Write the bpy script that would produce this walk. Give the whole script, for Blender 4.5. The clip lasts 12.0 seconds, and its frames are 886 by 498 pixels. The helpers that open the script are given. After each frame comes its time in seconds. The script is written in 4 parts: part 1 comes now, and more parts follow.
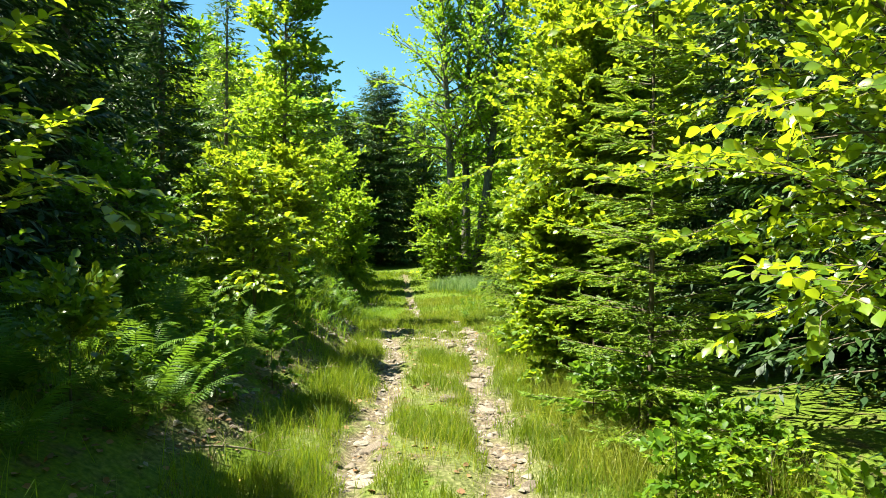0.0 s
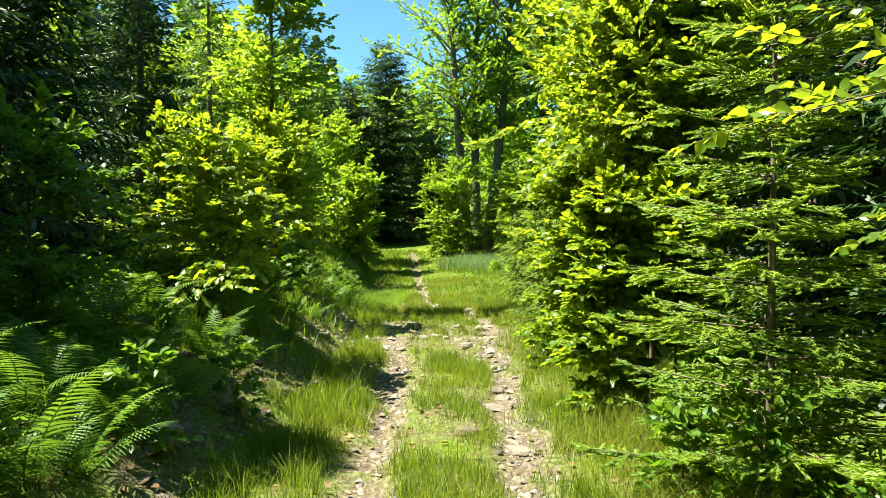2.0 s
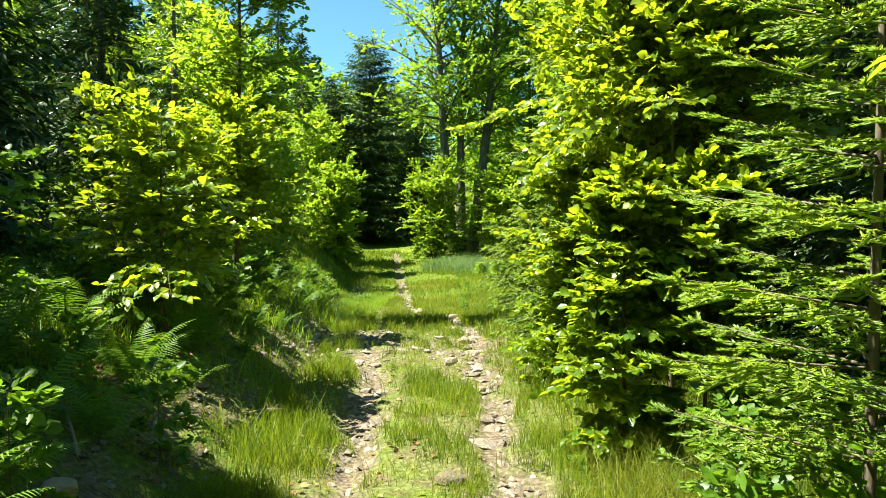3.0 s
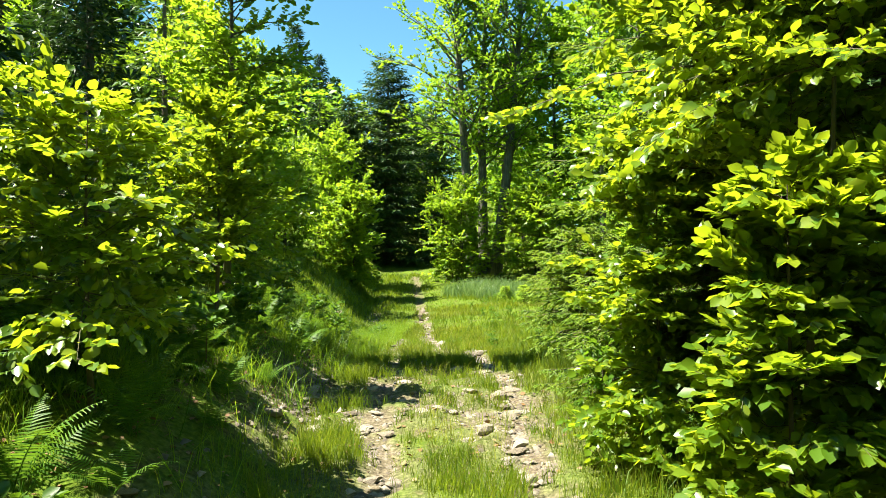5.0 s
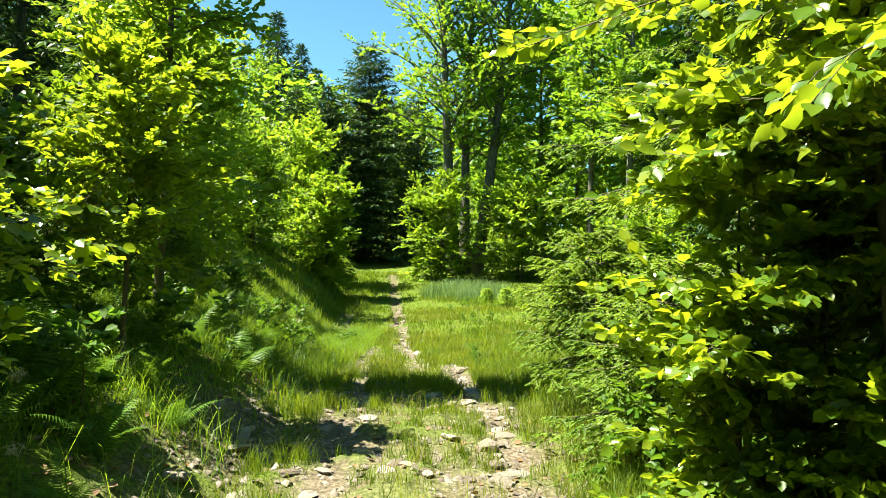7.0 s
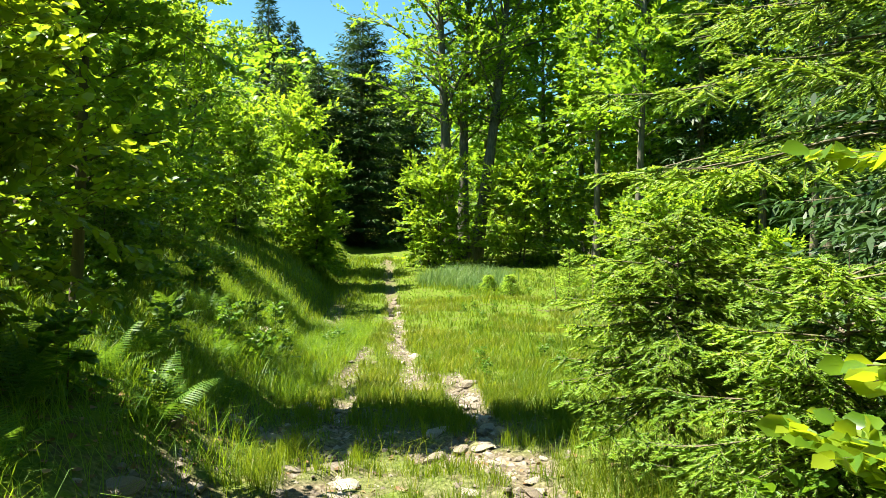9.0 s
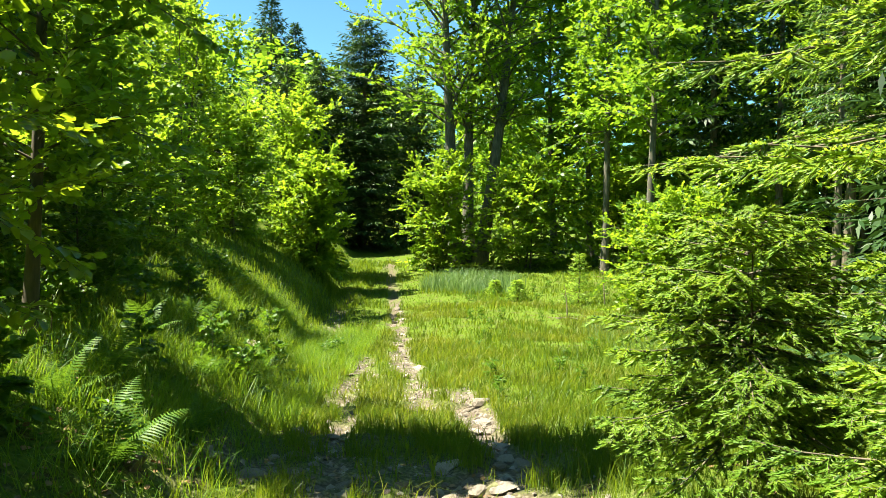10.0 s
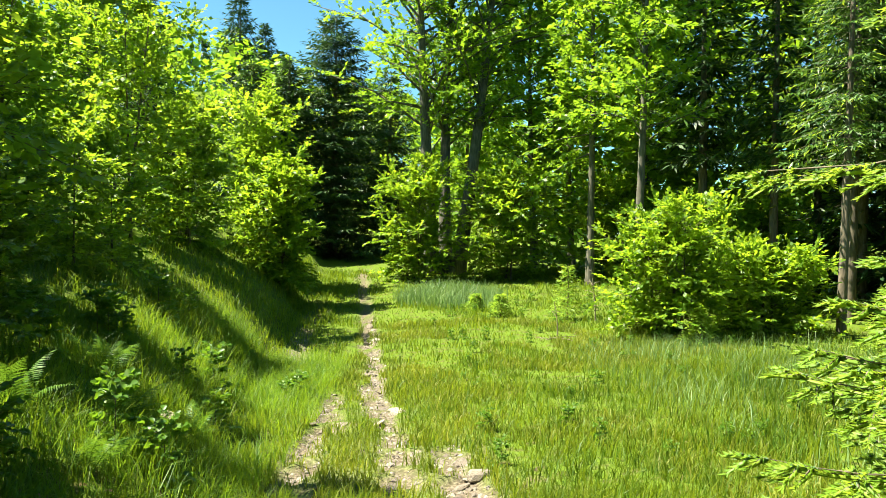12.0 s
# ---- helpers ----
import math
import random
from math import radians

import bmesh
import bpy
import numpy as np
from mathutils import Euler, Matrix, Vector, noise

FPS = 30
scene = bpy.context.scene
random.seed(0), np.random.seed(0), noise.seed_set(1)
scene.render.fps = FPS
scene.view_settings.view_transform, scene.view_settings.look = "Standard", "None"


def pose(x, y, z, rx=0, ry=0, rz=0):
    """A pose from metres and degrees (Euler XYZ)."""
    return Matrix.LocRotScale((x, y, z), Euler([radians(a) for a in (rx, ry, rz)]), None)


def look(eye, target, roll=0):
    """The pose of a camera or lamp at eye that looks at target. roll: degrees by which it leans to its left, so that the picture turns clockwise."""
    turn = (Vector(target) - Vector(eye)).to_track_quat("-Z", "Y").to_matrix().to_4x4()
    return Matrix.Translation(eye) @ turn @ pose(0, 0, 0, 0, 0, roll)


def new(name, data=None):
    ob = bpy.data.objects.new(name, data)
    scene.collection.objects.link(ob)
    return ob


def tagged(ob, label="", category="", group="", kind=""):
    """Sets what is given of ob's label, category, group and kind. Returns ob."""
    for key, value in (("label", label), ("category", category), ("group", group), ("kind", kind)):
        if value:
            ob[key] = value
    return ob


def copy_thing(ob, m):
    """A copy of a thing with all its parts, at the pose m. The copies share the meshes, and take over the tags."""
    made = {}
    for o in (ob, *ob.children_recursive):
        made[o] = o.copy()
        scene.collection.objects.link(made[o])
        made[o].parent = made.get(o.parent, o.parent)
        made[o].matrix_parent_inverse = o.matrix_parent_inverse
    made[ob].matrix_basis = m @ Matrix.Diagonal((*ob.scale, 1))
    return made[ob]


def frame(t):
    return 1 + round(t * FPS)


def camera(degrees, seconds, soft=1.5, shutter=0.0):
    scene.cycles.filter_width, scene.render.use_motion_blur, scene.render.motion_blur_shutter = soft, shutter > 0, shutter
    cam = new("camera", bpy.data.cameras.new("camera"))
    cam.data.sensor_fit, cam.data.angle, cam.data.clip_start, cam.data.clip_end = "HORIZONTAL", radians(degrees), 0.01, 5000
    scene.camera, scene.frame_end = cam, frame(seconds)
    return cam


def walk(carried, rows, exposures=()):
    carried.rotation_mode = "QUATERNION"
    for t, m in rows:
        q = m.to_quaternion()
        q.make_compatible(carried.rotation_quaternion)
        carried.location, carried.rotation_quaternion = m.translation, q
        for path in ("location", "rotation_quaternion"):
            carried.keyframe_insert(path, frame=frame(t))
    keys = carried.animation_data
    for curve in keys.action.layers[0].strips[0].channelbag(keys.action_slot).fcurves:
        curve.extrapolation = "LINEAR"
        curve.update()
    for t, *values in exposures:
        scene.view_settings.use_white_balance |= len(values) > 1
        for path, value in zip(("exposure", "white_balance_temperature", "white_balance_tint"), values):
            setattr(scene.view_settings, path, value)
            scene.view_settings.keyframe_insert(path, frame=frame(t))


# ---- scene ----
cam = camera(62.7, 12.0, 0.35)
METRES, EYE, TILT, LEAN, TURN = 11.5, 1.7, 0.0, 0.0, 0.0
ROWS = [
    (0.0, 0.0, 0.0, 0.0, 0.0, 0.0, -0.0),
    (0.5, 0.007, 0.0413, 0.0023, -0.04, -1.3, 0.66),
    (1.0, 0.0106, 0.0793, 0.0087, 0.79, -2.54, 1.39),
    (1.5, -0.0023, 0.127, 0.0038, 1.45, -3.36, 0.86),
    (2.0, -0.0041, 0.1589, 0.0066, 0.66, -1.93, 0.68),
    (2.5, 0.0023, 0.2019, 0.0091, -0.08, -1.52, 0.49),
    (3.0, -0.0024, 0.2536, 0.0048, -0.55, -1.87, 0.22),
    (5.0, -0.0088, 0.4143, 0.0088, 1.02, -0.22, 0.59),
    (5.5, -0.0053, 0.4477, 0.0125, 1.1, -0.23, 0.24),
    (6.0, -0.0114, 0.4926, 0.014, 0.56, -0.45, -0.68),
    (6.5, -0.0107, 0.5266, 0.0103, -0.19, -0.2, -1.08),
    (7.0, -0.01, 0.5633, 0.0131, -0.59, -0.44, -0.98),
    (9.0, -0.0147, 0.7384, 0.0194, -0.89, -1.88, -0.61),
    (9.5, -0.0084, 0.7802, 0.0219, -1.23, -1.55, -0.68),
    (10.0, -0.0201, 0.8169, 0.017, -0.68, -1.59, -0.81),
    (10.5, -0.0301, 0.8546, 0.0275, -0.75, -1.79, -0.62),
    (11.0, -0.0276, 0.8977, 0.0284, -1.19, -1.98, -0.09),
    (11.5, -0.0314, 0.9417, 0.0219, -1.74, -2.01, -0.03),
    (12.0, -0.0287, 0.9825, 0.0312, -2.82, -1.21, -0.82),
]
walk(cam, [(t, pose(0, 0, EYE, TILT, LEAN, TURN) @ pose(METRES * x, METRES * y, METRES * z, 90 + pitch, roll, yaw)) for t, x, y, z, yaw, pitch, roll in ROWS], [(0.0, 2.12, 6750, 10)])

# ---- world and sun ----
SUN = Vector((-0.55, 0.02, 1.0)).normalized()
world = bpy.data.worlds.new("world")
scene.world = world
world.use_nodes = True
wn = world.node_tree.nodes
sky = wn.new("ShaderNodeTexSky")
sky.sky_type = "NISHITA"
sky.sun_disc = False
sky.sun_elevation = math.asin(SUN.z)
sky.sun_rotation = math.atan2(SUN.x, SUN.y)
sky.altitude = 600
sky.air_density = 1.0
sky.dust_density = 0.2
sky.ozone_density = 1.6
wn["Background"].inputs["Strength"].default_value = 0.05
clear = wn.new("ShaderNodeMix")
clear.data_type, clear.blend_type = "RGBA", "MULTIPLY"
clear.inputs[0].default_value = 1.0
clear.inputs[7].default_value = (0.60, 1.03, 1.03, 1)
world.node_tree.links.new(sky.outputs[0], clear.inputs[6])
world.node_tree.links.new(clear.outputs[2], wn["Background"].inputs["Color"])
sun_data = bpy.data.lights.new("sun", "SUN")
sun_data.energy, sun_data.angle, sun_data.color = 5.0, radians(0.5), (1.0, 0.95, 0.85)
sun = new("sun", sun_data)
sun.matrix_world = look(SUN * 60, (0, 0, 0))

# ---- materials ----


def nodes_of(name):
    m = bpy.data.materials.new(name)
    m.use_nodes = True
    return m, m.node_tree.nodes, m.node_tree.links, m.node_tree.nodes["Principled BSDF"]


def ramp(n, l, fac, stops):
    r = n.new("ShaderNodeValToRGB")
    while len(r.color_ramp.elements) < len(stops):
        r.color_ramp.elements.new(0.5)
    for e, (p, c) in zip(r.color_ramp.elements, stops):
        e.position, e.color = p, (*c, 1)
    l.new(fac, r.inputs[0])
    return r.outputs[0]


def noise_tex(n, l, scale, detail=4.0, coord="Object", stretch=None):
    tc = n.new("ShaderNodeTexCoord")
    t = n.new("ShaderNodeTexNoise")
    t.inputs["Scale"].default_value = scale
    t.inputs["Detail"].default_value = detail
    if stretch:
        mp = n.new("ShaderNodeMapping")
        mp.inputs["Scale"].default_value = stretch
        l.new(tc.outputs[coord], mp.inputs[0])
        l.new(mp.outputs[0], t.inputs["Vector"])
    else:
        l.new(tc.outputs[coord], t.inputs["Vector"])
    return t.outputs["Fac"]


def bump(n, l, bsdf, height, strength, distance=0.02):
    b = n.new("ShaderNodeBump")
    b.inputs["Strength"].default_value = strength
    b.inputs["Distance"].default_value = distance
    l.new(height, b.inputs["Height"])
    l.new(b.outputs[0], bsdf.inputs["Normal"])


def mixed(n, l, fac, a, b, kind="MIX"):
    m = n.new("ShaderNodeMix")
    m.data_type, m.blend_type = "RGBA", kind
    if isinstance(fac, float):
        m.inputs[0].default_value = fac
    else:
        l.new(fac, m.inputs[0])
    for k, v in ((6, a), (7, b)):
        if isinstance(v, tuple):
            m.inputs[k].default_value = (*v, 1)
        else:
            l.new(v, m.inputs[k])
    return m.outputs[2]


def foliage(name, dark, mid, light, through_colour, share=0.4, rough=0.5, patch=1.3, gloss=0.35):
    """Leaves: colour differs leaf by leaf and in larger drifts, and light passes through them."""
    m, n, l, p = nodes_of(name)
    dark, mid, light, through_colour = (tuple(c * 0.78 for c in v) for v in (dark, mid, light, through_colour))
    g = n.new("ShaderNodeNewGeometry")
    per_leaf = ramp(n, l, g.outputs["Random Per Island"], [(0.0, dark), (0.5, mid), (1.0, light)])
    drift = noise_tex(n, l, patch, 2.0)
    tone = ramp(n, l, drift, [(0.3, (0.72, 0.78, 0.8)), (0.7, (1.25, 1.15, 0.95))])
    col = mixed(n, l, 1.0, per_leaf, tone, "MULTIPLY")
    l.new(col, p.inputs["Base Color"])
    p.inputs["Roughness"].default_value = rough
    p.inputs["Specular IOR Level"].default_value = gloss
    tr = n.new("ShaderNodeBsdfTranslucent")
    l.new(mixed(n, l, 1.0, tone, through_colour, "MULTIPLY"), tr.inputs[0])
    mx = n.new("ShaderNodeMixShader")
    mx.inputs[0].default_value = share
    l.new(p.outputs[0], mx.inputs[1])
    l.new(tr.outputs[0], mx.inputs[2])
    l.new(mx.outputs[0], n["Material Output"].inputs[0])
    return m


def bark_material(name, a, b, c, scale=14.0, depth=0.6):
    m, n, l, p = nodes_of(name)
    f = noise_tex(n, l, scale, 6.0, "Object", (1.0, 1.0, 0.22))
    big = noise_tex(n, l, 1.7, 3.0)
    col = ramp(n, l, f, [(0.3, a), (0.55, b), (0.75, c)])
    col = mixed(n, l, big, col, mixed(n, l, 0.45, col, (0.10, 0.13, 0.06)))
    l.new(col, p.inputs["Base Color"])
    p.inputs["Roughness"].default_value = 0.9
    bump(n, l, p, f, depth, 0.03)
    return m


BEECH = foliage("beech_leaf", (0.07, 0.17, 0.018), (0.11, 0.23, 0.02), (0.17, 0.28, 0.022), (0.32, 0.50, 0.024), 0.48, 0.36, gloss=0.5)
# The beech leaf with sunlight put into its colour: lighter and yellower.
SUNNY = foliage("sunlit_beech_leaf", (0.08, 0.20, 0.018), (0.14, 0.27, 0.02), (0.25, 0.34, 0.022), (0.48, 0.64, 0.024), 0.5, 0.34, gloss=0.55)
HAZEL = foliage("hazel_leaf", (0.085, 0.21, 0.02), (0.15, 0.30, 0.024), (0.24, 0.37, 0.028), (0.44, 0.66, 0.034), 0.55, 0.42)
ALDER = foliage("maple_leaf", (0.06, 0.18, 0.02), (0.12, 0.27, 0.022), (0.20, 0.34, 0.026), (0.36, 0.60, 0.03), 0.5, 0.42, 0.6)
NEEDLE = foliage("spruce_needle", (0.04, 0.12, 0.02), (0.065, 0.16, 0.024), (0.10, 0.20, 0.028), (0.14, 0.28, 0.03), 0.25, 0.45)
SHOOT = foliage("fresh_spruce_shoot", (0.17, 0.36, 0.04), (0.24, 0.43, 0.05), (0.33, 0.48, 0.055), (0.52, 0.72, 0.06), 0.45, 0.45)
# Dark needles, also used to put the wood's shade into spruces by the track.
FIR = foliage("dark_spruce_needle", (0.022, 0.07, 0.018), (0.036, 0.098, 0.02), (0.065, 0.135, 0.024), (0.06, 0.14, 0.02), 0.18, 0.5, 0.4)
FERN = foliage("fern_frond", (0.06, 0.17, 0.018), (0.09, 0.22, 0.02), (0.13, 0.26, 0.022), (0.22, 0.42, 0.03), 0.36, 0.5, gloss=0.25)
GRASS = foliage("grass_blade", (0.06, 0.16, 0.014), (0.13, 0.24, 0.018), (0.22, 0.28, 0.022), (0.30, 0.42, 0.02), 0.48, 0.5, 0.7, 0.3)
DRYGRASS = foliage("pale_grass_blade", (0.14, 0.22, 0.018), (0.21, 0.27, 0.025), (0.30, 0.31, 0.05), (0.34, 0.42, 0.03), 0.42, 0.55, 0.9, 0.3)
BANKGRASS = foliage("shaded_bank_grass", (0.06, 0.17, 0.016), (0.11, 0.25, 0.02), (0.22, 0.33, 0.026), (0.34, 0.54, 0.024), 0.48, 0.5, 0.7, 0.3)
RUSH = foliage("blue_green_rush", (0.12, 0.24, 0.06), (0.17, 0.31, 0.10), (0.24, 0.36, 0.15), (0.28, 0.45, 0.12), 0.4, 0.5, 0.7)
HERB = foliage("herb_leaf", (0.06, 0.16, 0.015), (0.09, 0.21, 0.018), (0.13, 0.26, 0.02), (0.26, 0.48, 0.025), 0.42, 0.42)
DRYTWIG = bark_material("dead_twig", (0.16, 0.12, 0.08), (0.26, 0.20, 0.14), (0.36, 0.30, 0.22), 30.0, 0.3)
GREYBARK = bark_material("grey_bark", (0.045, 0.038, 0.03), (0.11, 0.095, 0.07), (0.20, 0.18, 0.14))
SPRUCEBARK = bark_material("spruce_bark", (0.06, 0.042, 0.03), (0.15, 0.11, 0.075), (0.24, 0.19, 0.14), 18.0)
TWIGBARK = bark_material("twig_bark", (0.05, 0.035, 0.02), (0.10, 0.07, 0.045), (0.16, 0.12, 0.08), 25.0, 0.3)


def ground_material():
    m, n, l, p = nodes_of("forest_soil")
    at = n.new("ShaderNodeAttribute")
    at.attribute_name = "bare"
    fine = noise_tex(n, l, 28.0, 8.0)
    mid = noise_tex(n, l, 5.0, 5.0)
    dirt = ramp(n, l, fine, [(0.25, (0.05, 0.04, 0.027)), (0.5, (0.125, 0.10, 0.068)), (0.75, (0.26, 0.22, 0.155))])
    litter = ramp(n, l, fine, [(0.25, (0.035, 0.028, 0.015)), (0.5, (0.085, 0.075, 0.03)), (0.75, (0.15, 0.12, 0.06))])
    moss = ramp(n, l, fine, [(0.3, (0.05, 0.09, 0.010)), (0.7, (0.12, 0.18, 0.018))])
    green = mixed(n, l, ramp(n, l, mid, [(0.3, (0, 0, 0)), (0.48, (1, 1, 1))]), litter, moss)
    l.new(mixed(n, l, at.outputs["Fac"], green, dirt), p.inputs["Base Color"])
    p.inputs["Roughness"].default_value = 0.95
    p.inputs["Specular IOR Level"].default_value = 0.05
    bump(n, l, p, fine, 0.9, 0.03)
    return m


def stone_material(name, node, socket, shade):
    m, n, l, p = nodes_of(name)
    o = n.new(node)
    f = noise_tex(n, l, 22.0, 7.0)
    base = ramp(n, l, o.outputs[socket], [(q, tuple(c * shade for c in v)) for q, v in ((0.0, (0.15, 0.125, 0.092)), (0.5, (0.25, 0.22, 0.17)), (1.0, (0.38, 0.35, 0.29)))])
    l.new(mixed(n, l, 1.0, base, ramp(n, l, f, [(0.3, (0.55, 0.52, 0.46)), (0.7, (1.15, 1.12, 1.05))]), "MULTIPLY"), p.inputs["Base Color"])
    p.inputs["Roughness"].default_value = 0.85
    bump(n, l, p, f, 0.7, 0.02)
    return m


SOIL, STONE = ground_material(), stone_material("pale_path_stone", "ShaderNodeObjectInfo", "Random", 1.0)
GRAVEL = stone_material("brown_gravel", "ShaderNodeNewGeometry", "Random Per Island", 0.7)

# ---- mesh helpers ----
rng = np.random.default_rng(7)


def unit(v):
    return v / np.maximum(np.linalg.norm(v, axis=-1, keepdims=True), 1e-9)


def mesh_of(name, pieces, mat, smooth=False):
    """One mesh from a list of (vertices, faces) arrays; faces of three or four corners."""
    vs, starts, loops, at, base = [], [], [], 0, 0
    for v, f in pieces:
        v, f = np.asarray(v, np.float32), np.asarray(f, np.int32)
        if not len(f):
            continue
        vs.append(v)
        loops.append((f + base).ravel())
        starts.append(at + np.arange(len(f), dtype=np.int32) * f.shape[1])
        at += f.size
        base += len(v)
    me = bpy.data.meshes.new(name)
    v, lo, st = np.concatenate(vs), np.concatenate(loops), np.concatenate(starts)
    me.vertices.add(len(v))
    me.vertices.foreach_set("co", v.ravel())
    me.loops.add(len(lo))
    me.loops.foreach_set("vertex_index", lo)
    me.polygons.add(len(st))
    me.polygons.foreach_set("loop_start", st)
    me.update(calc_edges=True)
    me.materials.append(mat)
    if smooth:
        me.polygons.foreach_set("use_smooth", np.ones(len(st), bool))
    return me


def part(name, me, parent, label=""):
    ob = new(name, me)
    ob.parent = parent
    return tagged(ob, label)


def thing(name, x, y, z, label, category, group="", kind=""):
    ob = new(name)
    ob.location = (x, y, z)
    return tagged(ob, label, category, group, kind)


def tube(points, radii, sides=6):
    """A tapered tube along points."""
    pts, radii = np.asarray(points, float), np.asarray(radii, float)
    d = unit(np.gradient(pts, axis=0))
    ref = np.where(np.abs(d[:, 2:3]) > 0.9, np.array([[1.0, 0, 0]]), np.array([[0, 0, 1.0]]))
    a = unit(np.cross(d, ref))
    b = np.cross(d, a)
    th = np.arange(sides) * 2 * np.pi / sides
    v = pts[:, None] + radii[:, None, None] * (np.cos(th)[None, :, None] * a[:, None] + np.sin(th)[None, :, None] * b[:, None])
    i, j = np.meshgrid(np.arange(len(pts) - 1), np.arange(sides), indexing="ij")
    k = (j + 1) % sides
    f = np.stack([i * sides + j, i * sides + k, (i + 1) * sides + k, (i + 1) * sides + j], -1).reshape(-1, 4)
    return v.reshape(-1, 3), f


def rods(a, b, r0, r1):
    """Many straight three-sided twigs from a to b at once."""
    n = len(a)
    d = unit(b - a)
    s = unit(np.cross(d, np.array([0.3, 0.2, 1.0])))
    u = np.cross(d, s)
    v = np.empty((n, 6, 3))
    for k in range(3):
        off = np.cos(k * 2.0944) * s + np.sin(k * 2.0944) * u
        v[:, k], v[:, k + 3] = a + off * r0, b + off * r1
    q = np.array([[0, 1, 4, 3], [1, 2, 5, 4], [2, 0, 3, 5]])
    return v.reshape(-1, 3), (np.arange(n)[:, None, None] * 6 + q).reshape(-1, 4)


def scattered(tv, tf, pos, along, normal, size):
    """Copies of a small template (x across, y along, z out) at many places."""
    y = unit(along)
    x = unit(np.cross(y, normal))
    z = np.cross(x, y)
    size = np.broadcast_to(np.asarray(size, float).reshape(-1, 1, 1), (len(pos), 1, 1))
    v = pos[:, None] + size * (tv[None, :, 0:1] * x[:, None] + tv[None, :, 1:2] * y[:, None] + tv[None, :, 2:3] * z[:, None])
    return v.reshape(-1, 3), (np.arange(len(pos))[:, None, None] * len(tv) + tf).reshape(-1, tf.shape[1])


# oval leaf folded along its midrib, drooping at the tip; and a plain far leaf
LEAF = np.array([(0, 0, 0), (-0.33, 0.26, 0.09), (-0.34, 0.66, 0.05), (0, 1, -0.10), (0.34, 0.66, 0.09), (0.33, 0.26, 0.05)])
LEAF_F = np.array([(0, 3, 2, 1), (0, 5, 4, 3)])
# the same with a stalk, a rounder wavy rim and a curved blade, for boughs that hang beside the walker
CLOSELEAF = np.array([(0, 0, 0), (0, 0.18, 0.01), (-0.21, 0.30, 0.07), (-0.33, 0.50, 0.05), (-0.31, 0.70, 0.09), (-0.17, 0.88, 0.0), (0, 1.02, -0.10), (0.17, 0.88, 0.02), (0.31, 0.70, 0.05), (0.33, 0.50, 0.09), (0.21, 0.30, 0.05),
                      (0, 0.50, 0.0), (0, 0.75, -0.03), (0.012, 0.0, 0.0)])
CLOSELEAF_F = np.array([(1, 11, 3, 2), (11, 12, 4, 3), (12, 6, 5, 4), (1, 10, 9, 11), (11, 9, 8, 12), (12, 8, 7, 6), (0, 13, 10, 1)])
FARLEAF = np.array([(0, 0, 0), (-0.36, 0.45, 0.08), (0, 1, -0.06), (0.36, 0.5, 0.05)])
FARLEAF_F = np.array([(0, 3, 2, 1)])


def turned(v, axis, ang):
    """Rodrigues for arrays."""
    c, s = np.cos(ang)[..., None], np.sin(ang)[..., None]
    return v * c + np.cross(axis, v) * s + axis * (np.sum(axis * v, -1, keepdims=True)) * (1 - c)


# ---- the lie of the land ----
CY = np.array([-400, -30, 0, 4, 7.4, 11, 12.6, 14.2, 18.4, 22, 26.6, 35, 45, 60, 100, 160, 400], float)
CZ = np.array([-6, -0.6, 0.0, 0.1, 0.16, 0.27, 0.31, 0.19, -0.2, -0.45, -0.68, -0.56, -0.12, 0.4, 1.0, 1.5, 2.0])
MID_Y = np.array([-400, 12, 18, 22, 27, 36, 45, 60, 400], float)
MID_X = np.array([-0.05, -0.05, -0.5, -1.05, -1.6, -2.3, -2.6, -4.5, -60])


def smooth(a, b, x):
    t = np.clip((x - a) / (b - a), 0, 1)
    return t * t * (3 - 2 * t)


def wobble(x, y, s):
    """Cheap smooth noise, about -1 to 1."""
    return (np.sin(x * 1.7 * s + 1.3 * np.sin(y * 1.1 * s + 0.7)) + np.sin(y * 1.9 * s - 2.1 + 1.7 * np.sin(x * 0.9 * s))
            + np.sin((x + y) * 3.1 * s + 2.0 * np.sin((x - y) * 1.3 * s))) / 3


RUTS = [([2, 8, 12, 17.5, 22.5], [-0.6, -0.62, -0.85, -1.25, -1.45], 0.18, 0.95), ([2, 8, 12, 17, 18.8], [0.5, 0.5, 0.55, 0.3, 0.1], 0.21, 0.98),
        ([17.5, 21.5, 26.6, 36, 46], [-0.25, -0.75, -1.05, -1.7, -2.4], 0.22, 0.95), ([25, 32, 37], [-2.5, -3.2, -3.4], 0.25, 0.6),
        ([5, 9], [-1.9, -1.75], 0.28, 0.6)]


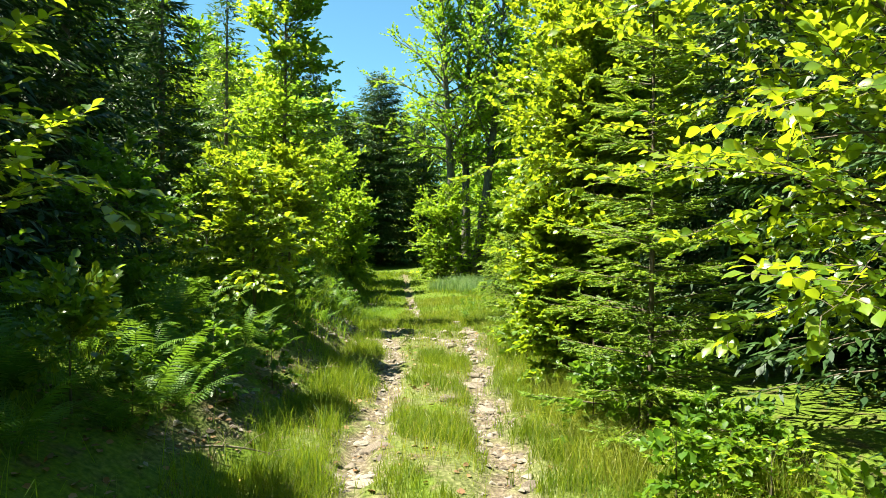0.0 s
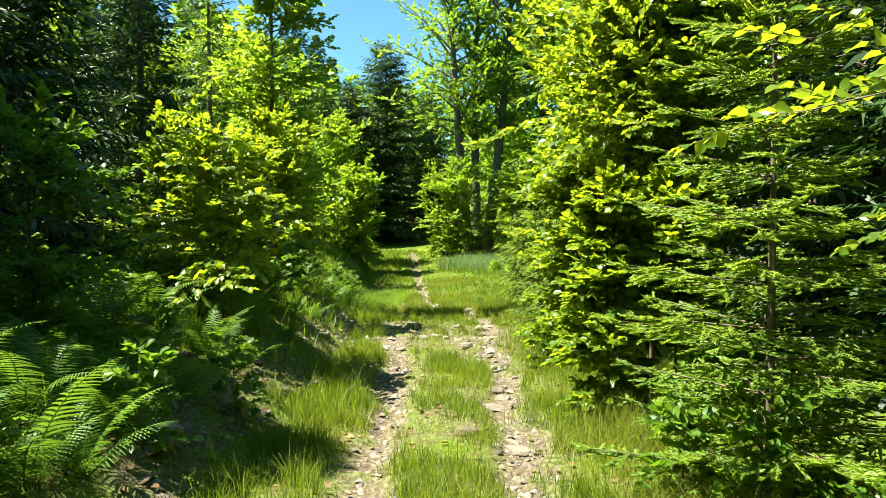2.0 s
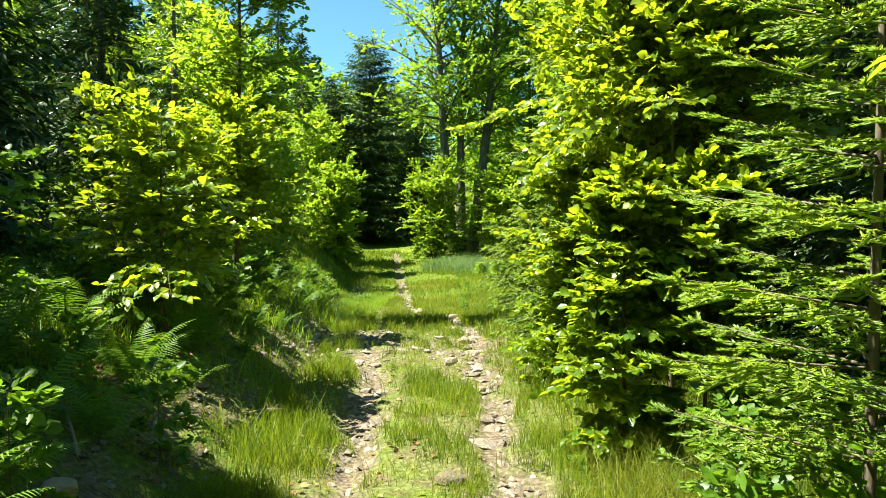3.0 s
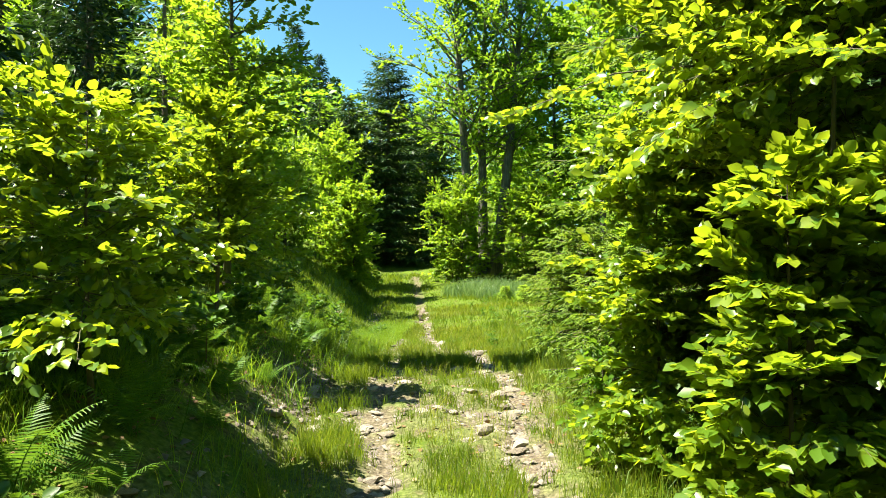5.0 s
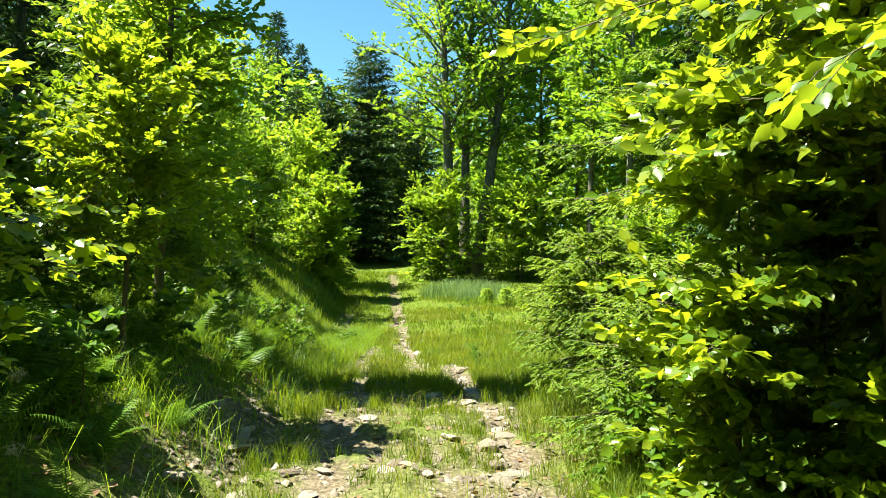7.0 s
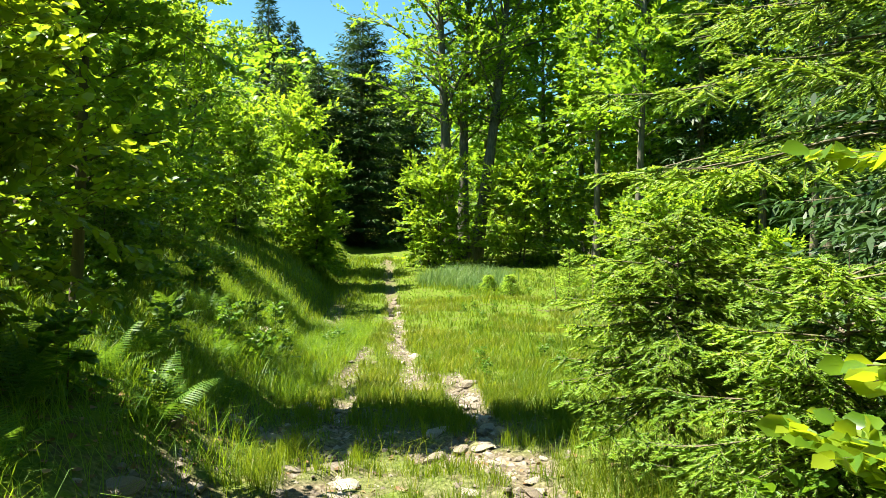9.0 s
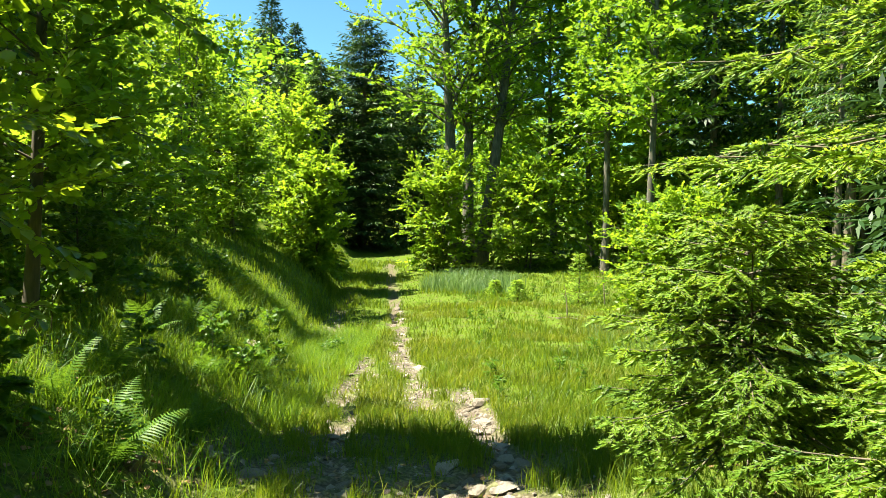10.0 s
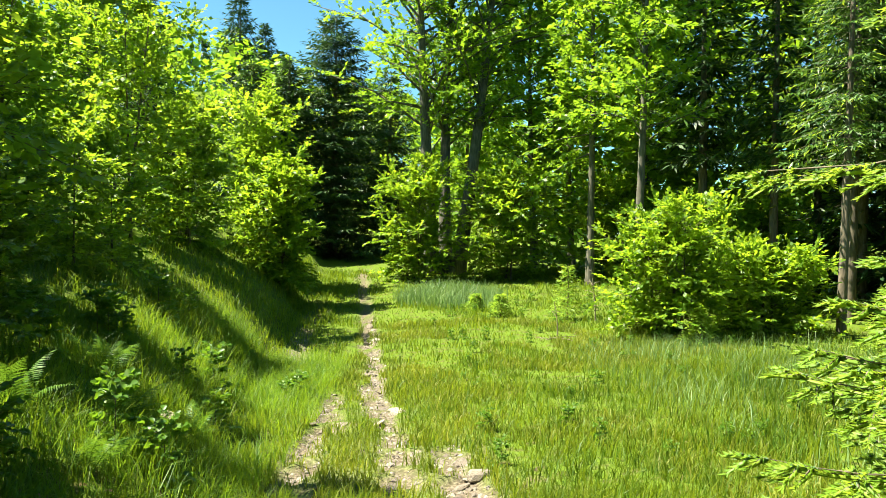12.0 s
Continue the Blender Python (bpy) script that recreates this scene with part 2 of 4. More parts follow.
def bare_at(x, y):
    """How bare the soil is: wheel ruts and the washed-out stretch."""
    b = np.zeros_like(x)
    for ys, xs, w, s in RUTS:
        d = np.abs(x - np.interp(y, ys, xs) + 0.09 * wobble(x, y, 1.7) + 0.09 * wobble(x, y + 3, 0.6))
        on = smooth(ys[0] - 1.5, ys[0] + 0.5, y) * (1 - smooth(ys[-1] - 0.5, ys[-1] + 1.0, y))
        b = np.maximum(b, s * on * (1 - smooth(w * 0.5, w * 1.5, d)))
    wash = smooth(9.3, 11, y) * (1 - smooth(14.5, 16.5, y)) * smooth(-2.3, -1.6, x) * (1 - smooth(0.6, 1.2, x))
    b = np.maximum(b, wash * (0.70 + 0.55 * wobble(x, y, 1.3)))
    b = b * smooth(-0.6, 0.35, wobble(x, y, 3.7) + 0.7 * wobble(x - 3, y + 5, 8.1) + 1.0 * b - 0.45)
    return np.clip(b, 0, 1)


def land(x, y):
    x, y = np.asarray(x, float), np.asarray(y, float)
    z = np.interp(y, CY, CZ)
    for k in (-1.0, 1.0):
        z = z + 0.5 * np.interp(y + k, CY, CZ)
    z = z / 2
    d = x - np.interp(y, MID_Y, MID_X)
    far = smooth(14, 24, y)
    left = np.maximum(-d - (1.35 + 0.3 * far), 0)
    z = z + (0.7 + 0.65 * far) * (1 - np.exp(-left / 1.2)) + 0.16 * np.minimum(left, 10) * (0.8 + 1.1 * far)
    right = np.maximum(d - 0.9, 0)
    z = z + 0.12 * (1 - np.exp(-right / 0.8)) + 0.02 * np.minimum(right, 8) * far - 0.05 * np.clip(right - 9, 0, 40)
    hill = 27 * smooth(40, 190, np.hypot(x * 0.5, y)) * smooth(40, -60, x - 0.1 * y)
    z = z + hill
    b = bare_at(x, y)
    near = np.exp(-((np.hypot(x, y - 12) / 40) ** 2))
    z = z - 0.07 * b + near * (0.035 * wobble(x, y, 1.0) + 0.02 * wobble(x, y, 3.1)) + (1 - near) * 0.3 * wobble(x, y, 0.12)
    return z


def stretch(fine0, fine1, step, out0, out1):
    a = [fine0]
    while a[0] > out0:
        a.insert(0, a[0] - max(step, (fine0 - a[0]) * 0.22 + step))
    b = list(np.arange(fine0 + step, fine1, step))
    c = [fine1]
    while c[-1] < out1:
        c.append(c[-1] + max(step, (c[-1] - fine1) * 0.22 + step))
    return np.array(a + b + c)


gx, gy = stretch(-4.0, 4.0, 0.10, -420, 420), stretch(0.0, 30.0, 0.12, -300, 520)
GX, GY = np.meshgrid(gx, gy)
i, j = np.meshgrid(np.arange(len(gy) - 1), np.arange(len(gx) - 1), indexing="ij")
w = len(gx)
gf = np.stack([i * w + j, i * w + j + 1, (i + 1) * w + j + 1, (i + 1) * w + j], -1).reshape(-1, 4)
gv = np.stack([GX, GY, land(GX, GY)], -1).reshape(-1, 3)
ground_mesh = mesh_of("ground", [(gv, gf)], SOIL, True)
bare = ground_mesh.attributes.new("bare", "FLOAT", "POINT")
trod = 0.5 * smooth(1.5, 0.8, np.abs(GX - np.interp(GY, MID_Y, MID_X))) * smooth(24, 16, GY) * smooth(-0.7, 0.5, wobble(GX, GY, 2.9) + 0.3)
bare.data.foreach_set("value", np.maximum(bare_at(GX, GY), trod).astype(np.float32).ravel())
tagged(new("ground", ground_mesh), "uneven forest ground with a rutted stony track", "ground", kind="structure")


def gz(x, y):
    return float(land(np.array([x]), np.array([y]))[0])


# ---- plants ----
def bent(base, top, sag, n=6):
    t = np.linspace(0, 1, n)[:, None]
    return base + (top - base) * t + np.asarray(sag) * (4 * t * (1 - t))


def broadleaf(name, label, x, y, height, radius, base=0.12, limbs=40, twigs=10, leaves=9, size=0.075, mat=BEECH, far=False, seed=1, toward=None, bias=0.0,
              girth=0.03, stems=None, flat=0.35, group="", category="tree", bark=TWIGBARK, fullness=1.0, rise=0.55, twig_len=0.34, uneven=0.0, close=False):
    """A tree or bush: stem(s), limbs, side twigs, and single leaves in sprays along the twigs."""
    r = np.random.default_rng(seed)
    root = thing(name, x, y, gz(x, y) - 0.04, label, category, group)
    stems = stems or [(0.0, 0.0, 0.05 * height * (r.random() - 0.5), 0.05 * height * (r.random() - 0.5), 1.0)]
    lp, ld, la, wood = [], [], [], []
    share = max(1, limbs // len(stems))
    for bx, by, tx, ty, hs in stems:
        top = np.array([tx, ty, height * hs])
        line = bent(np.array([bx, by, 0.0]), top, (0.03 * height * (r.random() - 0.5), 0.03 * height * (r.random() - 0.5), 0), 9)
        part("trunk", mesh_of("trunk", [tube(line, girth * hs * np.linspace(1.15, 0.12, 9) * np.r_[1.25, np.ones(8)], 8)], bark, True), root)
        h = base + (1 - base) * (np.arange(share) + r.random(share)) / share * 0.98
        az = np.arange(share) * 2.39996 + r.normal(0, 0.35, share) + r.random() * 6
        prof = np.sqrt(np.clip(1 - ((h - 0.4) / 0.66) ** 2, 0.03, 1)) if fullness == 1 else np.clip((1 - h) * fullness, 0.08, 1) ** 0.7
        length = radius * prof * (r.uniform(0.35, 1.25, share) if far else r.uniform(0.55 - 0.3 * uneven, 1.15 + 0.4 * uneven, share))
        if toward is not None:
            length = length * (1 + bias * np.cos(az - toward))
        up = rise * (0.1 + 1.2 * h) + r.normal(0, 0.38, share)
        direc = unit(np.stack([np.cos(az), np.sin(az), up], -1))
        start = np.stack([np.interp(h, np.linspace(0, 1, 9), line[:, k]) for k in range(3)], -1)
        end = start + direc * length[:, None] - np.array([0, 0, 0.12]) * length[:, None]
        midp = (start + end) / 2 + np.array([0, 0, 0.07]) * length[:, None]
        for s, m, e, L in zip(start, midp, end, length):
            wood.append(tube([s, m, e], [girth * 0.26 * min(1, L), girth * 0.15 * min(1, L), girth * 0.05 * min(1, L)], 3 if far else 4))
        lp.append(np.stack([start, midp, end], 1))
        ld.append(direc)
        la.append(length)
    L3, D, LEN = np.concatenate(lp), np.concatenate(ld), np.concatenate(la)
    n = len(D)
    t = np.clip((np.arange(twigs) + r.random((n, twigs))) / twigs * 0.85 + 0.17, 0, 1)
    a, b, c = (L3[:, k][:, None] for k in range(3))
    tt = t[..., None]
    P = np.where(tt < 0.5, a + (b - a) * tt * 2, b + (c - b) * (tt * 2 - 1))
    side = np.where(np.arange(twigs) % 2, 1.0, -1.0)[None] * r.uniform(0.5, 1.15, (n, twigs))
    up = np.zeros((n, twigs, 3))
    up[..., 2] = 1
    td = turned(np.broadcast_to(D[:, None], (n, twigs, 3)), up, side) + r.normal(0, 0.45 if far else 0.3, (n, twigs, 3))
    td[..., 2] *= 1.0 if far else 0.95
    td = unit(td)
    tl = twig_len * np.minimum(1.2, 0.5 + LEN[:, None] / 2) * (1.15 - 0.5 * t) * r.uniform(0.7, 1.25, (n, twigs))
    P, td, tl = P.reshape(-1, 3), td.reshape(-1, 3), tl.ravel()
    E = P + td * tl[:, None]
    E[:, 2] -= 0.05 * tl
    if not far:
        wood.append(rods(P, E, girth * 0.05 + 0.001, 0.001))
    m = len(P)
    s = (np.arange(leaves)[None] + r.random((m, leaves)) * 0.7 + 0.3) / leaves
    lpz = P[:, None] + (E - P)[:, None] * s[..., None]
    sg = np.where(np.arange(leaves) % 2, 1.0, -1.0)[None] * r.uniform(0.45, 1.0, (m, leaves))
    sg[:, -1] *= 0.2
    up = np.zeros((m, leaves, 3))
    up[..., 2] = 1
    nd = turned(np.broadcast_to(td[:, None], (m, leaves, 3)), up, sg) + r.normal(0, 0.18, (m, leaves, 3))
    nd[..., 2] -= 0.15
    nn = up + r.normal(0, flat, (m, leaves, 3)) + 0.25 * nd
    sz = size * r.uniform(0.65, 1.2, m * leaves)
    tv, tf = (FARLEAF, FARLEAF_F) if far else (CLOSELEAF, CLOSELEAF_F) if close else (LEAF, LEAF_F)
    tagged(part("branching", mesh_of("branching", wood, bark, True), root), kind="stuff")
    tagged(part("crown", mesh_of("crown", [scattered(tv, tf, lpz.reshape(-1, 3), nd.reshape(-1, 3), nn.reshape(-1, 3), sz)], mat), root), kind="stuff")
    return root


NEEDLE_T, NEEDLE_F = np.array([(-0.15, 0, 0), (0.15, 0, 0), (0.04, 1, 0.0)]), np.array([(0, 1, 2)])
SPRAY_T = np.array([(0, 0, 0), (-0.12, 0.35, 0.02), (0, 1, -0.10), (0.12, 0.4, 0.02)])


def spruce(name, label, x, y, height, radius, base=0.03, whorls=22, per=6, near=True, seed=1, needles=34, needle=0.017, step=0.075, group="", droop=0.25, girth=0.05,
           tip_share=0.35, mat=NEEDLE, tips=SHOOT, spray=0.22, taper=0.8, toward=None, bias=0.0, bare_below=0.0, spread=1.0):
    """A spruce: whorls of sagging boughs with side twigs, needles round each twig and pale shoots at the tips."""
    r = np.random.default_rng(seed)
    root = thing(name, x, y, gz(x, y) - 0.05, label, "tree", group)
    part("trunk", mesh_of("trunk", [tube(bent(np.zeros(3), np.array([0.01 * height, 0, height]), (0.02, 0.01, 0), 9), girth * np.linspace(1.2, 0.08, 9), 8)], SPRUCEBARK, True), root)
    h = np.repeat(base + (1 - base) * (np.arange(whorls) / whorls) ** 0.95, per) + r.normal(0, 0.012, whorls * per)
    h = np.clip(h, base, 0.985)
    n = len(h)
    az = np.arange(n) * 2 * np.pi / per + np.repeat(r.random(whorls) * 6, per) + r.normal(0, 0.25, n)
    L = radius * np.clip((1 - h), 0.02, 1) ** taper * r.uniform(0.75, 1.15, n)
    if toward is not None:
        L = L * (1 + bias * np.cos(az - toward))
    out = np.stack([np.cos(az), np.sin(az), np.zeros(n)], -1)
    wood, TP, TD, TL = [], [], [], []
    BP, BD, BL = [], [], []
    sagk = droop * (1.1 - h)
    for k in range(n):
        u = np.linspace(0, 1, 6)
        rise = (0.28 * h[k] + 0.06) * u - sagk[k] * (1.9 * u ** 2 - 1.15 * u ** 3.2)
        pts = np.array([0, 0, h[k] * height]) + out[k] * (u * L[k])[:, None]
        pts[:, 2] += rise * L[k]
        wood.append(tube(pts if near else pts[::2], (0.004 + 0.0045 * L[k]) * np.linspace(1, 0.15, 6 if near else 3), 4 if near else 3))
        seg = np.diff(pts, axis=0)
        BP.append(pts[1:-1])
        BD.append(unit(seg[1:]))
        BL.append(np.linalg.norm(seg[1:], axis=1))
        m = max(4, int(L[k] / step))
        s = (np.arange(m) + r.random(m) * 0.6 + 0.4) / m
        s = bare_below + (1 - bare_below) * s
        p = np.stack([np.interp(s, u, pts[:, q]) for q in range(3)], -1)
        tan = unit(np.stack([np.interp(s, u, np.gradient(pts[:, q], u)) for q in range(3)], -1))
        lat = unit(np.cross(tan, [0, 0, 1.0])) * np.where(np.arange(m) % 2, 1, -1)[:, None]
        d = unit(tan * 0.75 + lat * r.uniform(0.7, 1.2, m)[:, None] * spread + r.normal(0, 0.13, (m, 3)) - np.array([0, 0, 0.18]))
        d[-1] = tan[-1]
        TP.append(p)
        TD.append(d)
        TL.append(np.clip(L[k] * 0.42 * (1.05 - s) + 0.07, 0.06, 0.5) * r.uniform(0.75, 1.2, m))
    P, D, TL = np.concatenate(TP), np.concatenate(TD), np.concatenate(TL)
    if near:
        sub = 4
        f = (np.arange(sub)[None] + r.random((len(P), sub)) * 0.8 + 0.4) / (sub + 0.6)
        pos = P[:, None] + D[:, None] * (TL[:, None] * f)[..., None]
        lat = unit(np.cross(D, [0, 0, 1.0]))[:, None] * np.where(np.arange(sub) % 2, 1.0, -1.0)[None, :, None]
        sd = unit(0.8 * D[:, None] + lat * r.uniform(0.5, 1.0, (len(P), sub, 1)) + r.normal(0, 0.15, (len(P), sub, 3)) - np.array([0, 0, droop * 0.8]))
        sl = (TL[:, None] * 0.55 * (1.05 - f) + 0.05) * r.uniform(0.8, 1.2, (len(P), sub))
        bp, bd, bl = np.concatenate(BP), np.concatenate(BD), np.concatenate(BL)
        P, D, TL = np.concatenate([P, pos.reshape(-1, 3), bp]), np.concatenate([D, sd.reshape(-1, 3), bd]), np.concatenate([TL, sl.ravel(), bl])
    E = P + D * TL[:, None]
    E[:, 2] -= 0.12 * TL
    pieces, fresh = [], []
    if near:
        wood.append(rods(P, E, 0.003, 0.0015))
        split = E - D * np.minimum(TL * 0.85, tip_share * 0.13)[:, None]
        pieces.append(rods(P, split, needle * 0.24, needle * 0.3))
        fresh.append(rods(split, E, needle * 0.34, needle * 0.14))
        cnt = np.maximum(8, (needles * TL / 0.1)).astype(int)
        idx = np.repeat(np.arange(len(P)), cnt)
        s = r.random(len(idx))
        s = np.where(r.random(len(idx)) < 0.1, 1.0, s)
        pos = P[idx] + (E - P)[idx] * s[:, None]
        d = D[idx]
        rad = unit(np.cross(d, r.normal(0, 1, (len(idx), 3))))
        rad[:, 2] = np.abs(rad[:, 2]) * 0.8 - 0.15
        nd = unit(d * 0.85 + rad * 0.75)
        nrm = unit(np.array([-0.3, -0.2, 1.0]) + r.normal(0, 0.7, (len(idx), 3)))
        sz = needle * r.uniform(0.75, 1.2, len(idx))
        new_growth = (1 - s) * TL[idx] < tip_share * 0.14
        for sel, store in ((~new_growth, pieces), (new_growth, fresh)):
            store.append(scattered(NEEDLE_T, NEEDLE_F, pos[sel], nd[sel], nrm[sel], sz[sel]))
    else:
        idx = np.repeat(np.arange(len(P)), 3)
        s = np.tile([0.05, 0.4, 0.7], len(P))
        pos = P[idx] + (E - P)[idx] * s[:, None]
        nd = D[idx] + r.normal(0, 0.3, (len(idx), 3)) - np.array([0, 0, 0.15])
        nn = np.array([0, 0, 1.0]) + r.normal(0, 0.4, (len(idx), 3))
        sz = spray * r.uniform(0.7, 1.3, len(idx))
        sel = (s > 0.6) & (r.random(len(idx)) < tip_share)
        pieces.append(scattered(SPRAY_T, FARLEAF_F, pos[~sel], nd[~sel], nn[~sel], sz[~sel]))
        fresh.append(scattered(SPRAY_T, FARLEAF_F, pos[sel], nd[sel], nn[sel], sz[sel]))
    tagged(part("branching", mesh_of("branching", wood, SPRUCEBARK, True), root), kind="stuff")
    tagged(part("crown", mesh_of("crown", pieces, mat), root), kind="stuff")
    if len(fresh[0][1]):
        tagged(part("fresh_growth", mesh_of("fresh_growth", fresh, tips), root, "pale fresh green shoot tips"), kind="stuff")
    return root


def grass_blades(name, label, x, y, height, width, mat, seed, lean=0.35, kind="stuff"):
    """Bent tapering blades rooted at x, y."""
    r = np.random.default_rng(seed)
    n = len(x)
    z = land(x, y) - 0.01
    az, roll = r.random(n) * 6.283, r.random(n) * 6.283
    d = np.stack([np.cos(az), np.sin(az)], -1)
    s = np.stack([np.cos(roll), np.sin(roll), np.zeros(n)], -1) * (width * 0.5)[:, None]
    ln = lean * r.uniform(0.2, 1.4, n)
    p0 = np.stack([x, y, z], -1)
    p1 = p0 + np.concatenate([d * (height * ln * 0.35)[:, None], (height * 0.6)[:, None]], -1)
    p2 = p0 + np.concatenate([d * (height * ln * 1.1)[:, None], (height * (1.02 - 0.35 * ln * ln))[:, None]], -1)
    v = np.stack([p0 - s, p0 + s, p1 + s * 0.75, p1 - s * 0.75, p2], 1).reshape(-1, 3)
    b = np.arange(n)[:, None] * 5
    q, t = b + np.array([[0, 1, 2, 3]]), b + np.array([[3, 2, 4]])
    me2 = bpy.data.meshes.new(name)
    faces_l = np.concatenate([q, t], 1).ravel().astype(np.int32)
    st = (np.arange(n)[:, None] * 7 + np.array([[0, 4]])).ravel().astype(np.int32)
    me2.vertices.add(n * 5)
    me2.vertices.foreach_set("co", v.astype(np.float32).ravel())
    me2.loops.add(n * 7)
    me2.loops.foreach_set("vertex_index", faces_l)
    me2.polygons.add(n * 2)
    me2.polygons.foreach_set("loop_start", st)
    me2.update(calc_edges=True)
    me2.materials.append(mat)
    return tagged(new(name, me2), label, "grass", kind=kind)


def sown(count, x0, x1, y0, y1, want, seed):
    """Random places, kept with the chance that want(x, y) gives."""
    r = np.random.default_rng(seed)
    x, y = r.uniform(x0, x1, count), r.uniform(y0, y1, count)
    keep = r.random(count) < want(x, y)
    return x[keep], y[keep]


# ---- the large trees and bushes beside the track ----
pi = math.pi
broadleaf("beech_sapling", "young beech with sunlit yellow-green leaves over the bank", -1.85, 2.55, 2.9, 0.75, 0.45, 34, 8, 8, 0.068, SUNNY, seed=11, toward=0.2, bias=0.1, girth=0.018, close=True)
broadleaf("beech_tree", "beech with bright yellow-green sprays on the bank", -2.4, 9.3, 2.0, 0.95, 0.28, 50, 10, 9, 0.078, SUNNY, seed=12, girth=0.02, flat=0.45, rise=0.3)
broadleaf("beech_tree", "slender beech with yellow-green sprays above ferns", -2.65, 12.4, 2.35, 0.85, 0.3, 56, 11, 10, 0.072, SUNNY, seed=13, girth=0.024, flat=0.5)
broadleaf("beech_tree", "tall leafy beech shading the track", -3.4, 15.1, 7.6, 1.15, 0.16, 120, 13, 11, 0.088, HAZEL, seed=14, girth=0.05, twig_len=0.42, flat=0.6)
broadleaf("beech_tree", "dense green beech on the bank slope", -7.8, 22.0, 3.8, 1.5, 0.08, 130, 13, 11, 0.10, BEECH, seed=15, girth=0.05, twig_len=0.45, flat=0.5)
broadleaf("beech_tree", "leaning beech with branches over the track", 2.35, 3.5, 4.4, 1.35, 0.3, 115, 12, 11, 0.074, SUNNY, seed=16, toward=2.6, bias=0.2, girth=0.028, flat=0.65, close=True)
broadleaf("beech_sapling", "small beech sapling with yellow-green leaves among ferns", -2.4, 4.7, 0.85, 0.4, 0.35, 16, 6, 7, 0.075, SUNNY, seed=26, girth=0.009, flat=0.5)
BUSHY = [(0, 0, 0.0, -0.2, 1.0), (-0.2, 0.1, -0.6, 0.1, 0.9), (0.3, 0.1, 0.6, -0.3, 0.85), (0.1, 0.3, 0.1, 0.6, 0.95), (-0.15, -0.1, -0.35, -0.55, 0.72)]
broadleaf("beech_tree", "spreading beech with sunlit yellow-green leaves", 2.05, 9.35, 4.9, 1.25, 0.44, 190, 12, 11, 0.078, SUNNY, seed=17, girth=0.028, stems=BUSHY, flat=0.85, uneven=0.4, rise=0.45)
broadleaf("beech_tree", "young beech with sunlit yellow-green leaves", 1.75, 8.35, 3.9, 0.85, 0.6, 100, 11, 11, 0.074, SUNNY, seed=27, girth=0.02, flat=0.7, uneven=0.3, close=True)
broadleaf("beech_bush", "leafy beech thicket below the taller crown", 1.3, 9.75, 2.5, 0.72, 0.02, 170, 12, 11, 0.07, SUNNY, seed=19, girth=0.016, stems=[(0, 0, 0.0, 0.1, 1.0), (0.5, 0.1, 0.7, 0.2, 0.95), (0.2, -0.1, 0.3, -0.1, 0.8)], flat=0.6, twig_len=0.28)
broadleaf("beech_bush", "low beech bush with glossy sunlit leaves", 1.2, 7.6, 1.85, 0.4, 0.03, 80, 10, 10, 0.07, SUNNY, seed=18, girth=0.015, flat=0.5, twig_len=0.25)
broadleaf("beech_bush", "low beech bush with glossy sunlit leaves", 1.7, 7.6, 1.85, 0.45, 0.3, 70, 10, 9, 0.07, SUNNY, seed=28, girth=0.015, flat=0.5, twig_len=0.25)
spruce("young_spruce", "young spruce with pale fresh shoots", 1.58, 5.6, 4.1, 1.0, 0.06, 15, 6, True, 21, 34, 0.024, 0.10, girth=0.024, tip_share=2.4, droop=-0.02, mat=SHOOT)
spruce("spruce_tree", "spruce with drooping boughs and pale green tips", 2.75, 12.9, 8.0, 2.6, 0.27, 13, 8, True, 22, 24, 0.030, 0.13, droop=0.42, girth=0.1, tip_share=1.7)
spruce("spruce_sapling", "small bushy spruce with drooping pale tips", 1.38, 13.1, 1.75, 0.88, 0.32, 10, 7, True, 23, 34, 0.026, 0.10, droop=0.55, girth=0.018, tip_share=1.5, taper=0.3)
spruce("spruce_sapling", "small bushy spruce with drooping pale tips", 1.62, 11.6, 1.5, 0.9, 0.2, 10, 7, True, 24, 34, 0.026, 0.105, droop=0.5, girth=0.02, tip_share=1.5, taper=0.3)
for k, (x, y, h, rad) in enumerate([(-5.3, 4.2, 7.6, 2.2), (-5.7, 7.0, 7.4, 2.2), (-6.3, 9.8, 7.2, 2.3), (-6.6, 12.6, 7.0, 2.3), (-5.2, 1.2, 7.6, 2.2), (-7.6, 19.5, 8.0, 2.2)]):
    spruce("spruce_tree", "dark dense spruce behind the bank", x, y, h, rad, 0.02, 30, 8, False, 30 + k, droop=0.3, girth=0.12, tip_share=0.1, mat=FIR, tips=NEEDLE, spray=0.24, step=0.085)
spruce("spruce_tree", "slender spruce behind the bank", -5.3, 17.6, 7.4, 1.25, 0.1, 26, 7, False, 37, droop=0.35, girth=0.07, tip_share=0.2, mat=NEEDLE, tips=NEEDLE, spray=0.16, step=0.08)
